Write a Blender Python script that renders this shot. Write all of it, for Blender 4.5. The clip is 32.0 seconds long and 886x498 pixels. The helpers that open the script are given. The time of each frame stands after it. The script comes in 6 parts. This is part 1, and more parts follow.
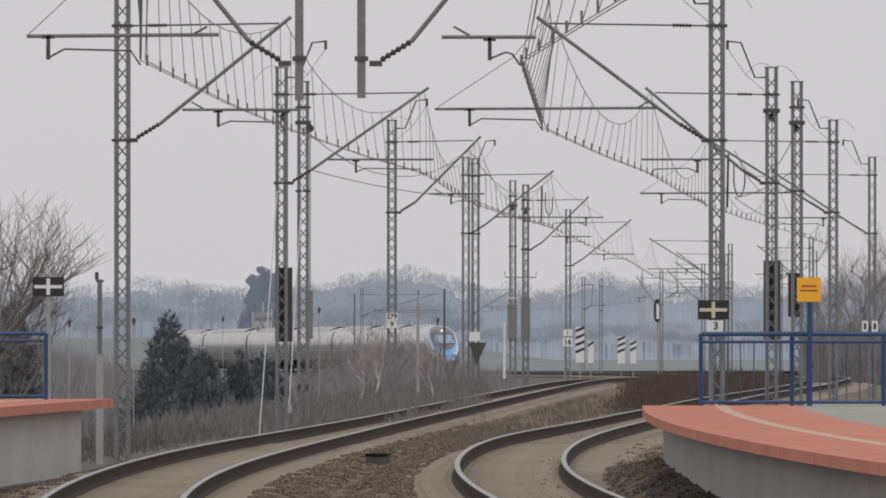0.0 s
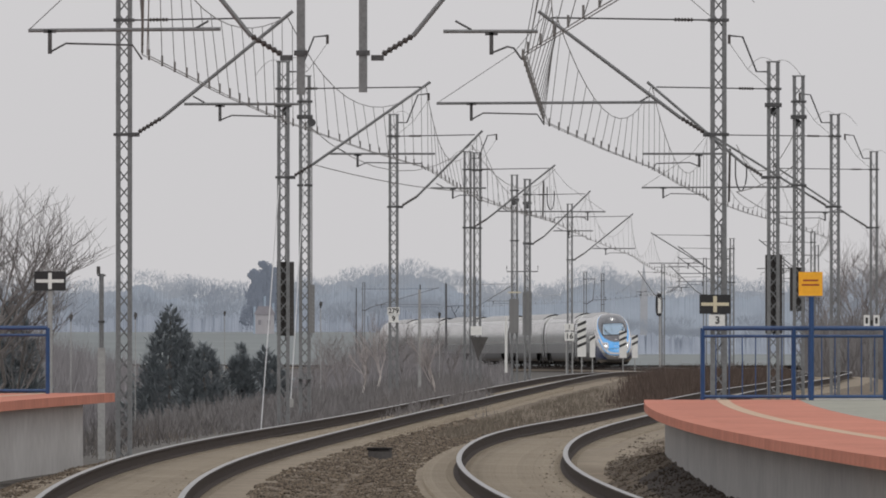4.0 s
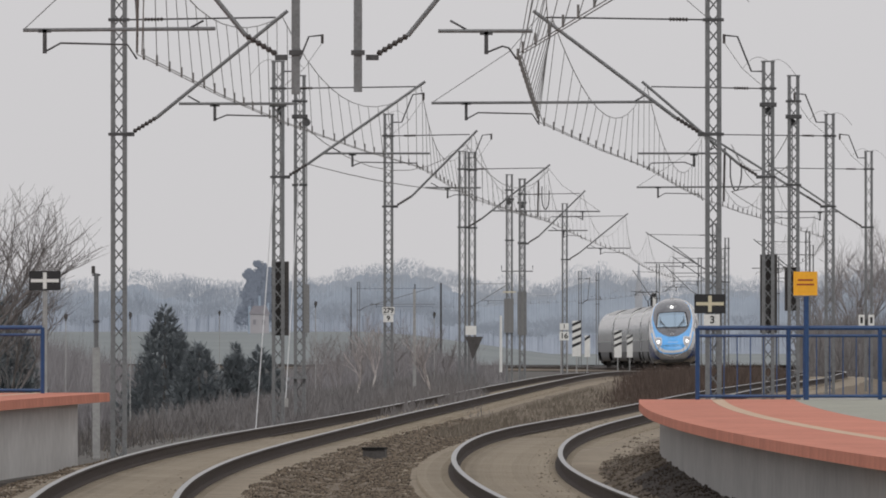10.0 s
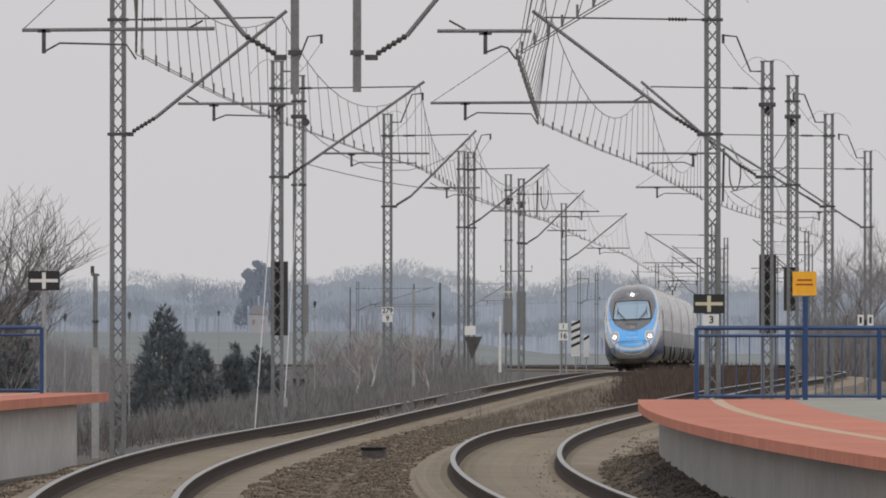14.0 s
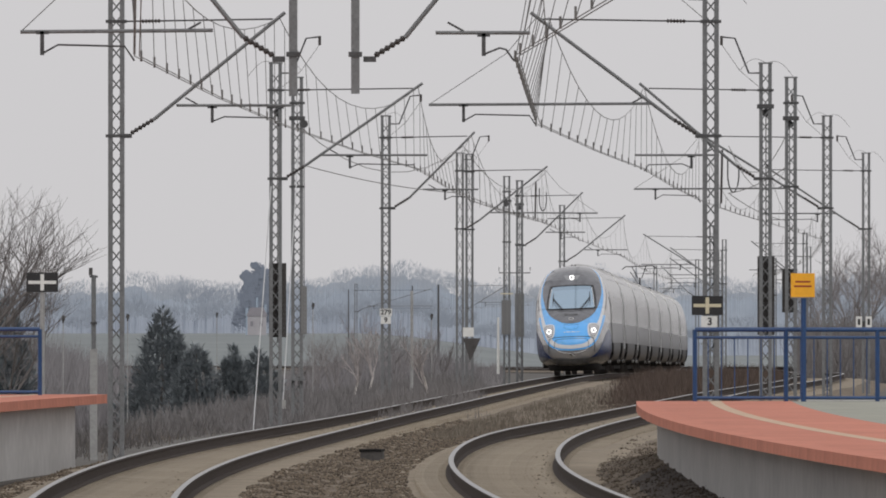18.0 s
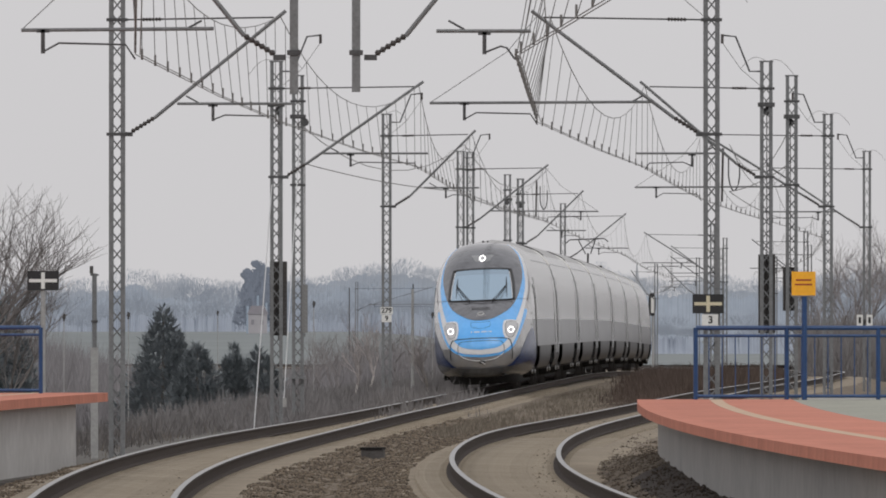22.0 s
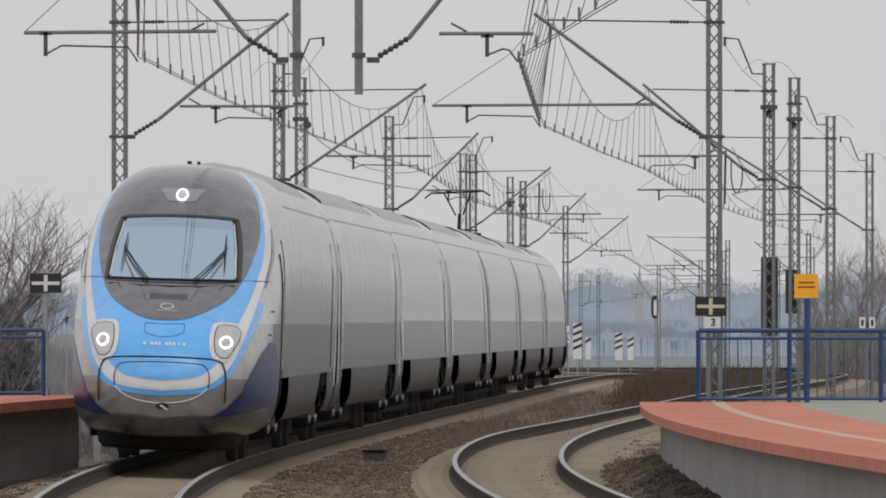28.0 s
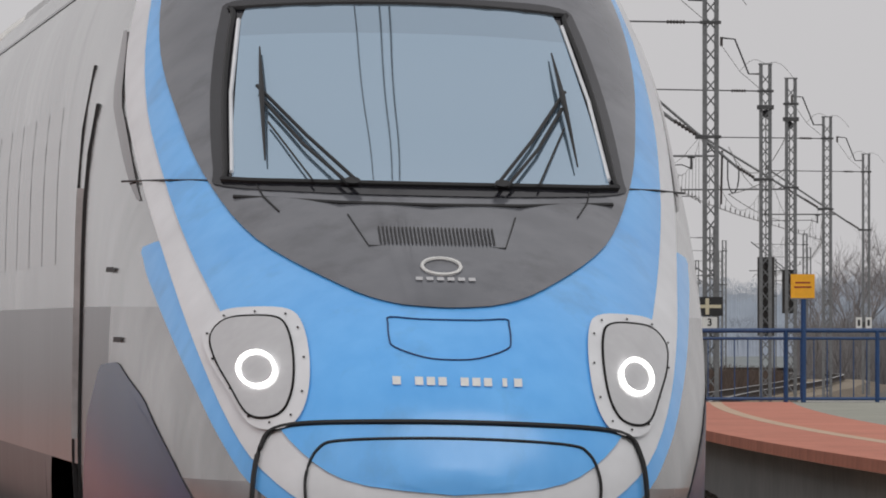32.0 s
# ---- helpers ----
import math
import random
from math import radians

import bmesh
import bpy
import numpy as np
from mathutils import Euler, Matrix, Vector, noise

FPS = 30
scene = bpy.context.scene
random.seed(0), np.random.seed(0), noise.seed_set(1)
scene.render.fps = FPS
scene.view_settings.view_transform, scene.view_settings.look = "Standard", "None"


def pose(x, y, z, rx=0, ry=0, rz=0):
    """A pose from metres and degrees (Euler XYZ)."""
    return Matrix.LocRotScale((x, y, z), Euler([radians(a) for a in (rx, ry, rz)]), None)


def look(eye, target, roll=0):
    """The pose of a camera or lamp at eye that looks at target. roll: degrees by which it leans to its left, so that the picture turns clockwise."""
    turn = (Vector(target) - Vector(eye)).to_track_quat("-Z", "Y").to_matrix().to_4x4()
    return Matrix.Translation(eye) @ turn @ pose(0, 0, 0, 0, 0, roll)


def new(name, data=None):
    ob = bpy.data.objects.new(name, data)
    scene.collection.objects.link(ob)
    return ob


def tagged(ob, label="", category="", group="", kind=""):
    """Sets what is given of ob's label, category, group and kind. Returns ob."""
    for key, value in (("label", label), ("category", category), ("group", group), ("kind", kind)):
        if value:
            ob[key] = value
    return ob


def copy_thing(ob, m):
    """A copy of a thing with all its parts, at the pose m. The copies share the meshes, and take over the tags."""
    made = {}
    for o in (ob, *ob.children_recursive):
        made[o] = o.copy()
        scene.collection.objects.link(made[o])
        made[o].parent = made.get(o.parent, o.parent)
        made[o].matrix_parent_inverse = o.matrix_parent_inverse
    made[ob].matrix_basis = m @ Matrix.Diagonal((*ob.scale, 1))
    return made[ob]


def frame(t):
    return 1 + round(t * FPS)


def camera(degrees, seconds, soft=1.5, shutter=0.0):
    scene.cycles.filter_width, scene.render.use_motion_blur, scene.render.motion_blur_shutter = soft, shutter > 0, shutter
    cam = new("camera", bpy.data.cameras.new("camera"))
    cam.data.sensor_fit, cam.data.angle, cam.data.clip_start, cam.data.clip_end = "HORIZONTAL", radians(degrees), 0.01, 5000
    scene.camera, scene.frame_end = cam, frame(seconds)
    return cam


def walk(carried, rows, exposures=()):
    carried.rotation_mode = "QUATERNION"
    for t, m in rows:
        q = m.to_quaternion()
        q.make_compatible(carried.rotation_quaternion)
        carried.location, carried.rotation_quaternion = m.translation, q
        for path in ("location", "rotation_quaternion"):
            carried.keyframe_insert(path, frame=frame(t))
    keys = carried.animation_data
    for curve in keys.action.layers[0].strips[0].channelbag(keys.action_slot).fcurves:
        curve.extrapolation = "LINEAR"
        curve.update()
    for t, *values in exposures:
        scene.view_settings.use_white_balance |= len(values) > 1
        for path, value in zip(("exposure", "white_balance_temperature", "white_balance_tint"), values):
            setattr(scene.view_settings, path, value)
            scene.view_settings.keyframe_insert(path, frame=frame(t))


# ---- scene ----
import functools

# The clip: a long-lens view along a two-track electrified line; a high-speed unit comes out of the far bend.
CAM_H = 1.87
cam = camera(4.864, 32.0, soft=1.85)
F_LONG = 784 / math.tan(radians(4.864) / 2)


def aim(sx, sy):
    return pose(0, 0, CAM_H, 90 + math.degrees((134 + sy) / F_LONG), 0, math.degrees(sx / F_LONG))


# A hand-steadied camera: it stays at one spot and sways by hundredths of a degree.
walk(cam, [
    (0, aim(-1.5, 7.7)), (0.5, aim(-1.5, 6.2)), (1, aim(-3.1, 6.1)), (1.5, aim(-3.1, 4.6)), (2, aim(-1.5, -1.5)), (2.5, aim(3.0, -1.5)),
    (3, aim(1.5, 0.0)), (3.5, aim(1.5, -1.5)), (5.5, aim(1.6, -3.0)), (6, aim(0.0, 0.0)), (6.5, aim(-1.5, 1.6)), (7, aim(-1.5, 4.6)),
    (7.5, aim(-3.1, 4.6)), (8, aim(-6.1, 3.1)), (8.5, aim(-7.6, 0.0)), (9, aim(-7.6, 0.0)), (9.5, aim(-9.2, -3.0)), (10, aim(-7.6, -3.0)),
    (10.5, aim(-9.2, -3.0)), (11, aim(-9.2, -1.5)), (11.5, aim(-7.6, -4.6)), (12, aim(-6.1, -6.1)), (12.5, aim(-6.1, -4.6)), (13, aim(-6.1, -3.0)),
    (13.5, aim(-9.2, -3.0)), (14, aim(-9.2, -3.0)), (14.5, aim(-9.2, -4.5)), (16.5, aim(-10.7, 0.0)), (17, aim(-10.7, 0.0)), (17.5, aim(-13.8, 0.0)),
    (18, aim(-12.2, 0.0)), (18.5, aim(-13.8, 0.0)), (19, aim(-15.3, -1.5)), (19.5, aim(-15.3, -1.5)), (20, aim(-15.4, -4.6)), (20.5, aim(-15.3, -4.6)),
    (21, aim(-13.8, -3.0)), (21.5, aim(-13.0, -4.6)), (22, aim(-10.8, -3.0)), (22.5, aim(-7.6, -4.6)), (23, aim(-7.6, -6.1)), (23.5, aim(-6.1, -6.1)),
    (24, aim(-4.6, -4.6)), (24.5, aim(-4.6, -4.5)), (25, aim(-3.1, -6.1)), (25.5, aim(-4.6, -3.0)), (27.5, aim(-7.6, 0.0)), (28, aim(-6.1, 1.5)),
    (28.5, aim(-7.6, 1.6)), (29, aim(-7.6, 3.1)), (29.5, aim(-7.6, 4.6)), (30, aim(-9.2, 1.6)), (30.5, aim(-12.2, 1.5)), (31, aim(-12.2, 1.6)),
    (31.5, aim(-13.8, 1.6)), (32, aim(-12.3, 1.6)),
], exposures=[(0, 0.0), (30.9, 0.0), (31.6, -0.06), (32, -0.13)])

# ---- light ----
world = bpy.data.worlds.new("overcast_sky")
scene.world = world
world.use_nodes = True
wn, wl = world.node_tree.nodes, world.node_tree.links
sky = wn.new("ShaderNodeTexSky")
sky.sky_type, sky.sun_disc = "NISHITA", False
sky.sun_elevation, sky.sun_rotation = radians(38), radians(200)
sky.air_density, sky.dust_density, sky.ozone_density = 1.0, 4.0, 1.0
grey = wn.new("ShaderNodeHueSaturation")
grey.inputs["Saturation"].default_value = 0.10
cloud = wn.new("ShaderNodeMix")
cloud.data_type = "RGBA"
cloud.inputs["Factor"].default_value = 0.8
cloud.inputs["B"].default_value = (7.6, 7.45, 7.6, 1)
wl.new(sky.outputs[0], grey.inputs["Color"])
wl.new(grey.outputs[0], cloud.inputs["A"])
wl.new(cloud.outputs["Result"], wn["Background"].inputs[0])
wn["Background"].inputs[1].default_value = 0.0975
sun = new("sun", bpy.data.lights.new("sun", "SUN"))
sun.data.energy, sun.data.angle, sun.data.color = 0.6, radians(25), (1, 0.97, 0.93)
sun.matrix_basis = look((0, 0, 0), (-0.25, 0.75, -0.75))
scene.view_settings.exposure = 0.0


# ---- materials ----
def mat(name, col, rough=0.7, metal=0.0, scale=8.0, var=0.25, bump=0.0, fine=6.0, tint=None, rand=0.0, emit=0.0, detail=6, stretch=None, smudge_reflection=None):
    """A painted or natural surface: colour varied at two scales, bump from the fine one."""
    m = bpy.data.materials.new(name)
    m.use_nodes = True
    n, l = m.node_tree.nodes, m.node_tree.links
    b = n["Principled BSDF"]
    b.inputs["Roughness"].default_value, b.inputs["Metallic"].default_value = rough, metal
    tc = n.new("ShaderNodeTexCoord")
    big, small = n.new("ShaderNodeTexNoise"), n.new("ShaderNodeTexNoise")
    big.inputs["Scale"].default_value, big.inputs["Detail"].default_value = scale, detail
    small.inputs["Scale"].default_value, small.inputs["Detail"].default_value = scale * fine, 4
    co = tc.outputs["Object"]
    if stretch:
        mp = n.new("ShaderNodeMapping")
        mp.inputs["Scale"].default_value = stretch
        l.new(co, mp.inputs["Vector"])
        co = mp.outputs[0]
    for q in (big, small):
        l.new(co, q.inputs["Vector"])
    add = n.new("ShaderNodeMath")
    add.operation = "ADD"
    l.new(big.outputs["Fac"], add.inputs[0]), l.new(small.outputs["Fac"], add.inputs[1])
    fac = add
    if rand:
        info, mul, plus = n.new("ShaderNodeObjectInfo"), n.new("ShaderNodeMath"), n.new("ShaderNodeMath")
        mul.operation, plus.operation = "MULTIPLY_ADD", "ADD"
        mul.inputs[1].default_value, mul.inputs[2].default_value = rand, -rand / 2
        l.new(info.outputs["Random"], mul.inputs[0])
        l.new(add.outputs[0], plus.inputs[0]), l.new(mul.outputs[0], plus.inputs[1])
        fac = plus
    ramp = n.new("ShaderNodeMapRange")
    ramp.inputs["From Min"].default_value, ramp.inputs["From Max"].default_value = 0.65, 1.35
    l.new(fac.outputs[0], ramp.inputs["Value"])
    mix = n.new("ShaderNodeMix")
    mix.data_type = "RGBA"
    dark = [c * (1 - var) for c in col]
    lite = [min(1, c * (1 + var)) for c in (tint or col)]
    mix.inputs["A"].default_value, mix.inputs["B"].default_value = (*dark, 1), (*lite, 1)
    l.new(ramp.outputs[0], mix.inputs["Factor"])
    out = mix.outputs["Result"]
    # Blotches, part grime and part reflected surroundings, painted into the colour.
    if smudge_reflection:
        blotch, edge, over = n.new("ShaderNodeTexNoise"), n.new("ShaderNodeMapRange"), n.new("ShaderNodeMix")
        blotch.inputs["Scale"].default_value, blotch.inputs["Detail"].default_value, blotch.inputs["Roughness"].default_value = smudge_reflection[3], 8, 0.62
        edge.inputs["From Min"].default_value, edge.inputs["From Max"].default_value, edge.inputs["To Max"].default_value = 0.52, 0.68, 0.6
        over.data_type = "RGBA"
        over.inputs["B"].default_value = (*smudge_reflection[:3], 1)
        l.new(co, blotch.inputs["Vector"]), l.new(blotch.outputs["Fac"], edge.inputs["Value"])
        l.new(edge.outputs[0], over.inputs["Factor"]), l.new(out, over.inputs["A"])
        out = over.outputs["Result"]
    l.new(out, b.inputs["Base Color"])
    if bump:
        bp = n.new("ShaderNodeBump")
        bp.inputs["Strength"].default_value, bp.inputs["Distance"].default_value = min(1, bump), 0.02
        l.new(small.outputs["Fac"], bp.inputs["Height"]), l.new(bp.outputs[0], b.inputs["Normal"])
    if emit:
        b.inputs["Emission Color"].default_value, b.inputs["Emission Strength"].default_value = (*col, 1), emit
    return m


M = {
    "steel": mat("galvanised_steel", (0.185, 0.19, 0.195), 0.6, 0.2, 3, 0.25, 0.1, 8),
    "steel_dark": mat("weathered_steel", (0.085, 0.085, 0.088), 0.6, 0.3, 3, 0.3, 0.1, 8),
    "wire": mat("copper_wire", (0.17, 0.165, 0.16), 0.5, 0.6, 2, 0.2),
    "ceramic": mat("brown_insulator", (0.06, 0.052, 0.05), 0.3, 0, 6, 0.3),
    "rail_side": mat("rusty_rail", (0.042, 0.029, 0.023), 0.9, 0.0, 4, 0.35, 0.3, 9),
    "rail_top": mat("polished_rail_head", (0.33, 0.325, 0.32), 0.36, 0.9, 1, 0.12),
    "sleeper": mat("concrete_sleeper", (0.33, 0.285, 0.225), 0.9, 0, 3, 0.25, 0.4, 12, rand=0.25),
    "ballast": mat("ballast_gravel", (0.15, 0.117, 0.084), 0.95, 0, 1.3, 0.36, 1.0, 17, tint=(0.178, 0.143, 0.105)),
    "dust": mat("tan_dusty_ballast", (0.24, 0.197, 0.145), 0.95, 0, 1.1, 0.24, 0.6, 15, tint=(0.275, 0.23, 0.172)),
    "ground": mat("bare_spring_ground", (0.105, 0.097, 0.09), 0.95, 0, 0.35, 0.35, 0.6, 11, tint=(0.105, 0.10, 0.09)),
    "concrete": mat("platform_concrete", (0.36, 0.355, 0.345), 0.85, 0, 0.45, 0.15, 0.3, 9),
    "palewall": mat("pale_precast_concrete", (0.55, 0.54, 0.525), 0.85, 0, 0.4, 0.12, 0.2, 9, tint=(0.57, 0.56, 0.545)),
    "red": mat("red_paving", (0.54, 0.185, 0.12), 0.8, 0, 0.8, 0.13, 0.3, 22, tint=(0.565, 0.21, 0.14), rand=0.35),
    "cream": mat("cream_paving_line", (0.56, 0.40, 0.28), 0.8, 0, 2, 0.12, 0.2, 12, rand=0.2),
    "greypave": mat("grey_green_paving", (0.35, 0.35, 0.295), 0.85, 0, 1.2, 0.25, 0.3, 10, rand=0.3),
    "blue": mat("blue_railing_paint", (0.014, 0.055, 0.16), 0.45, 0, 3, 0.2, 0.1, 8),
    "black": mat("black_enamel", (0.018, 0.018, 0.02), 0.5, 0, 5, 0.3),
    "white": mat("white_enamel", (0.74, 0.74, 0.72), 0.5, 0, 5, 0.1),
    "offwhite": mat("dusty_cream_enamel", (0.62, 0.56, 0.40), 0.5, 0, 5, 0.1),
    "yellow": mat("orange_yellow_sign", (0.85, 0.42, 0.02), 0.5, 0, 4, 0.08),
    "darkred": mat("dark_red_lettering", (0.30, 0.05, 0.02), 0.6, 0, 4, 0.1),
    "weight": mat("iron_weights", (0.085, 0.08, 0.078), 0.8, 0.2, 4, 0.3, 0.3),
    "greybox": mat("grey_cast_weights", (0.20, 0.20, 0.20), 0.8, 0, 4, 0.25, 0.3),
    "post": mat("pale_concrete_post", (0.34, 0.34, 0.335), 0.85, 0, 3, 0.2, 0.2),
    "conifer": mat("spruce_needles", (0.028, 0.040, 0.034), 0.9, 0, 1.2, 0.45, tint=(0.05, 0.062, 0.05)),
    # Bark and twig tones are lightened to hold some haze.
    "bark": mat("haze_paled_bark", (0.17, 0.155, 0.148), 0.95, 0, 2, 0.35, 0.3),
    "twig": mat("haze_paled_twigs", (0.175, 0.16, 0.155), 0.95, 0, 1, 0.3),
    # Sapling twigs made paler to stand for haze.
    "hazetwig": mat("haze_paled_sapling_twigs", (0.24, 0.222, 0.222), 0.95, 0, 1, 0.2),
    "birch": mat("pale_birch_bark", (0.60, 0.56, 0.53), 0.9, 0, 2, 0.4),
    "birchtwig": mat("pale_birch_twigs", (0.40, 0.365, 0.355), 0.95, 0, 1, 0.25),
    "weeds": mat("dead_brown_weeds", (0.075, 0.052, 0.04), 0.95, 0, 1.5, 0.4),
    # Distance haze is mixed into these wood and field colours.
    "farwood": mat("haze_tinted_far_woods", (0.34, 0.385, 0.455), 1.0, 0, 0.05, 0.08, tint=(0.355, 0.40, 0.465)),
    "farwood2": mat("haze_tinted_near_woods", (0.315, 0.353, 0.418), 1.0, 0, 0.06, 0.07, tint=(0.33, 0.367, 0.43)),
    "field": mat("haze_tinted_field", (0.205, 0.232, 0.24), 0.95, 0, 0.01, 0.10, tint=(0.222, 0.243, 0.243)),
    "soil": mat("dug_soil", (0.085, 0.062, 0.045), 0.95, 0, 1.1, 0.5, 1.0, 11, tint=(0.125, 0.10, 0.072)),
    "dampsoil": mat("dark_damp_soil", (0.036, 0.027, 0.021), 0.9, 0, 2, 0.45, 1.0, 9),
    # Valley grass, greyed and lightened in colour for haze.
    "hedge": mat("haze_paled_rough_grass", (0.20, 0.19, 0.188), 0.95, 0, 0.8, 0.35),
    # House, roof, spruce and stone colours carry the distance haze too.
    "mistpink": mat("haze_tinted_pink_wall", (0.41, 0.395, 0.415), 0.9, 0, 0.3, 0.08),
    "mistgrey": mat("haze_tinted_grey", (0.27, 0.262, 0.285), 0.9, 0, 0.3, 0.08),
    "farspruce": mat("haze_tinted_far_spruce", (0.36, 0.43, 0.52), 1.0, 0, 0.1, 0.12),
    "mistroof": mat("haze_tinted_red_roof", (0.30, 0.285, 0.31), 0.9, 0, 0.3, 0.08),
    "mistfaint": mat("haze_tinted_stone", (0.42, 0.43, 0.46), 0.9, 0, 0.3, 0.05),
    "roof": mat("grey_roof", (0.16, 0.16, 0.18), 0.9, 0, 1, 0.2),
    # train
    "silver": mat("silver_train_paint", (0.49, 0.486, 0.482), 0.22, 0.85, 0.5, 0.13, fine=5, tint=(0.525, 0.52, 0.515), stretch=(1, 1, 0.35), smudge_reflection=(0.40, 0.395, 0.385, 0.9)),
    "roofgrey": mat("dusty_roof_paint", (0.36, 0.356, 0.352), 0.34, 0.6, 0.7, 0.2, fine=5, tint=(0.40, 0.396, 0.39)),
    "cheek": mat("dusty_silver_cheek_paint", (0.37, 0.366, 0.362), 0.24, 0.7, 0.9, 0.2, fine=5, tint=(0.42, 0.415, 0.41), stretch=(1, 1, 0.4)),
    "skirt": mat("dusty_dark_skirt_paint", (0.075, 0.077, 0.083), 0.4, 0.15, 0.8, 0.3, fine=6, stretch=(1, 1, 0.5)),
    "grey": mat("grey_train_paint", (0.20, 0.203, 0.213), 0.28, 0.6, 0.6, 0.16, fine=5, stretch=(1, 1, 0.4)),
    "navy": mat("dark_blue_train_paint", (0.009, 0.03, 0.115), 0.25, 0.1, 0.6, 0.2, fine=5),
    "sky": mat("light_blue_train_paint", (0.125, 0.455, 0.96), 0.22, 0.0, 2.6, 0.05, fine=3, tint=(0.165, 0.495, 0.96), stretch=(1, 1, 0.6), smudge_reflection=(0.12, 0.34, 0.66, 2.4)),
    "pearl": mat("pale_grey_train_stripe", (0.72, 0.73, 0.75), 0.30, 0.0, 0.8, 0.10, fine=7),
    "mask": mat("dark_grey_nose_mask", (0.14, 0.145, 0.163), 0.10, 0.2, 1.6, 0.16, fine=3, tint=(0.16, 0.165, 0.182), stretch=(1, 1, 0.5), detail=3, smudge_reflection=(0.06, 0.06, 0.068, 2.2)),
    "bowl": mat("silver_nose_underside_paint", (0.40, 0.40, 0.41), 0.2, 0.55, 0.8, 0.15, fine=5),
    "apron": mat("dark_apron_paint", (0.11, 0.112, 0.12), 0.2, 0.4, 1.5, 0.3, fine=5),
    "maskdark": mat("black_window_surround", (0.016, 0.016, 0.02), 0.12, 0, 3, 0.2),
    "rubber": mat("black_rubber_seal", (0.012, 0.012, 0.013), 0.6, 0, 3, 0.2),
    # Near-black; also colours the boxes that stand for shade beneath the cars.
    "under": mat("dusty_underframe_and_shade", (0.017, 0.016, 0.016), 0.8, 0.1, 2, 0.4),
    "lampglow": mat("lit_headlamp_ring", (1.0, 0.98, 0.96), 0.3, 0, 1, 0.0, emit=3.0),
    "lampglass": mat("headlamp_reflector", (0.56, 0.56, 0.57), 0.15, 0.3, 3, 0.06),
    "toppanel": mat("smoked_lamp_cover", (0.27, 0.28, 0.29), 0.12, 0.2, 3, 0.08),
    "steelbright": mat("bright_steel", (0.5, 0.5, 0.5), 0.35, 0.8, 3, 0.2),
}


def island_mat(name, dark, lite, rough=0.95):
    """Loose pieces in one mesh, each of its own shade."""
    m = bpy.data.materials.new(name)
    m.use_nodes = True
    n, l = m.node_tree.nodes, m.node_tree.links
    geo, mix = n.new("ShaderNodeNewGeometry"), n.new("ShaderNodeMix")
    mix.data_type = "RGBA"
    mix.inputs["A"].default_value, mix.inputs["B"].default_value = (*dark, 1), (*lite, 1)
    l.new(geo.outputs["Random Per Island"], mix.inputs["Factor"])
    l.new(mix.outputs["Result"], n["Principled BSDF"].inputs["Base Color"])
    n["Principled BSDF"].inputs["Roughness"].default_value = rough
    return m


M["stones"] = island_mat("ballast_stones", (0.05, 0.039, 0.03), (0.215, 0.172, 0.128))
M["clods"] = island_mat("soil_clods", (0.05, 0.037, 0.028), (0.15, 0.12, 0.088))
M["dampclods"] = island_mat("damp_soil_clods", (0.02, 0.015, 0.012), (0.075, 0.057, 0.042))
M["vergeblades"] = island_mat("grey_brown_verge_weeds", (0.09, 0.083, 0.082), (0.14, 0.13, 0.126))
M["weedblades"] = island_mat("dead_weed_blades", (0.055, 0.039, 0.034), (0.12, 0.09, 0.074))
M["tanblades"] = island_mat("dry_tan_grass", (0.11, 0.09, 0.07), (0.22, 0.195, 0.16))
# Crown twigs of the far belts, haze blended into the colour.
M["woodtwigs"] = island_mat("haze_tinted_far_twigs", (0.40, 0.44, 0.505), (0.47, 0.50, 0.55))
M["woodmid"] = island_mat("haze_tinted_near_twigs", (0.33, 0.37, 0.435), (0.37, 0.405, 0.465))
# Scrub colours paled towards the haze, more so farther off.
M["brush"] = island_mat("haze_paled_brush", (0.15, 0.143, 0.145), (0.205, 0.194, 0.194))
M["hazebrush"] = island_mat("haze_paled_far_brush", (0.19, 0.182, 0.19), (0.27, 0.258, 0.26))
M["hazethicket"] = island_mat("haze_paled_thicket", (0.20, 0.193, 0.202), (0.26, 0.248, 0.256))
# Pine crowns: blue-grey of the haze painted in.
M["pinesprays"] = island_mat("haze_tinted_pine_sprays", (0.245, 0.28, 0.345), (0.27, 0.305, 0.37))
# Needle colour is a pale bluish grey that includes the haze.
M["needles"] = island_mat("haze_greyed_spruce_sprays", (0.235, 0.262, 0.28), (0.27, 0.297, 0.312))


def glass(name, tint, rough=0.04):
    m = bpy.data.materials.new(name)
    m.use_nodes = True
    b = m.node_tree.nodes["Principled BSDF"]
    b.inputs["Base Color"].default_value = (*tint, 1)
    b.inputs["Roughness"].default_value = rough
    b.inputs["Specular IOR Level"].default_value = 1.0
    b.inputs["IOR"].default_value = 2.0
    return m


M["sunband"] = glass("tinted_glass_band", (0.34, 0.465, 0.585), 0.03)
M["sunband"].node_tree.nodes["Principled BSDF"].inputs["Metallic"].default_value = 0.75
M["windscreen"] = glass("coated_windscreen", (0.40, 0.55, 0.69), 0.03)
M["windscreen"].node_tree.nodes["Principled BSDF"].inputs["Metallic"].default_value = 0.75
M["sideglass"] = glass("tinted_side_glass", (0.49, 0.483, 0.475), 0.22)
M["sideglass"].node_tree.nodes["Principled BSDF"].inputs["Metallic"].default_value = 0.8
M["under"].node_tree.nodes["Principled BSDF"].inputs["Specular IOR Level"].default_value = 0.12
M["maskdark"].node_tree.nodes["Principled BSDF"].inputs["Specular IOR Level"].default_value = 0.3
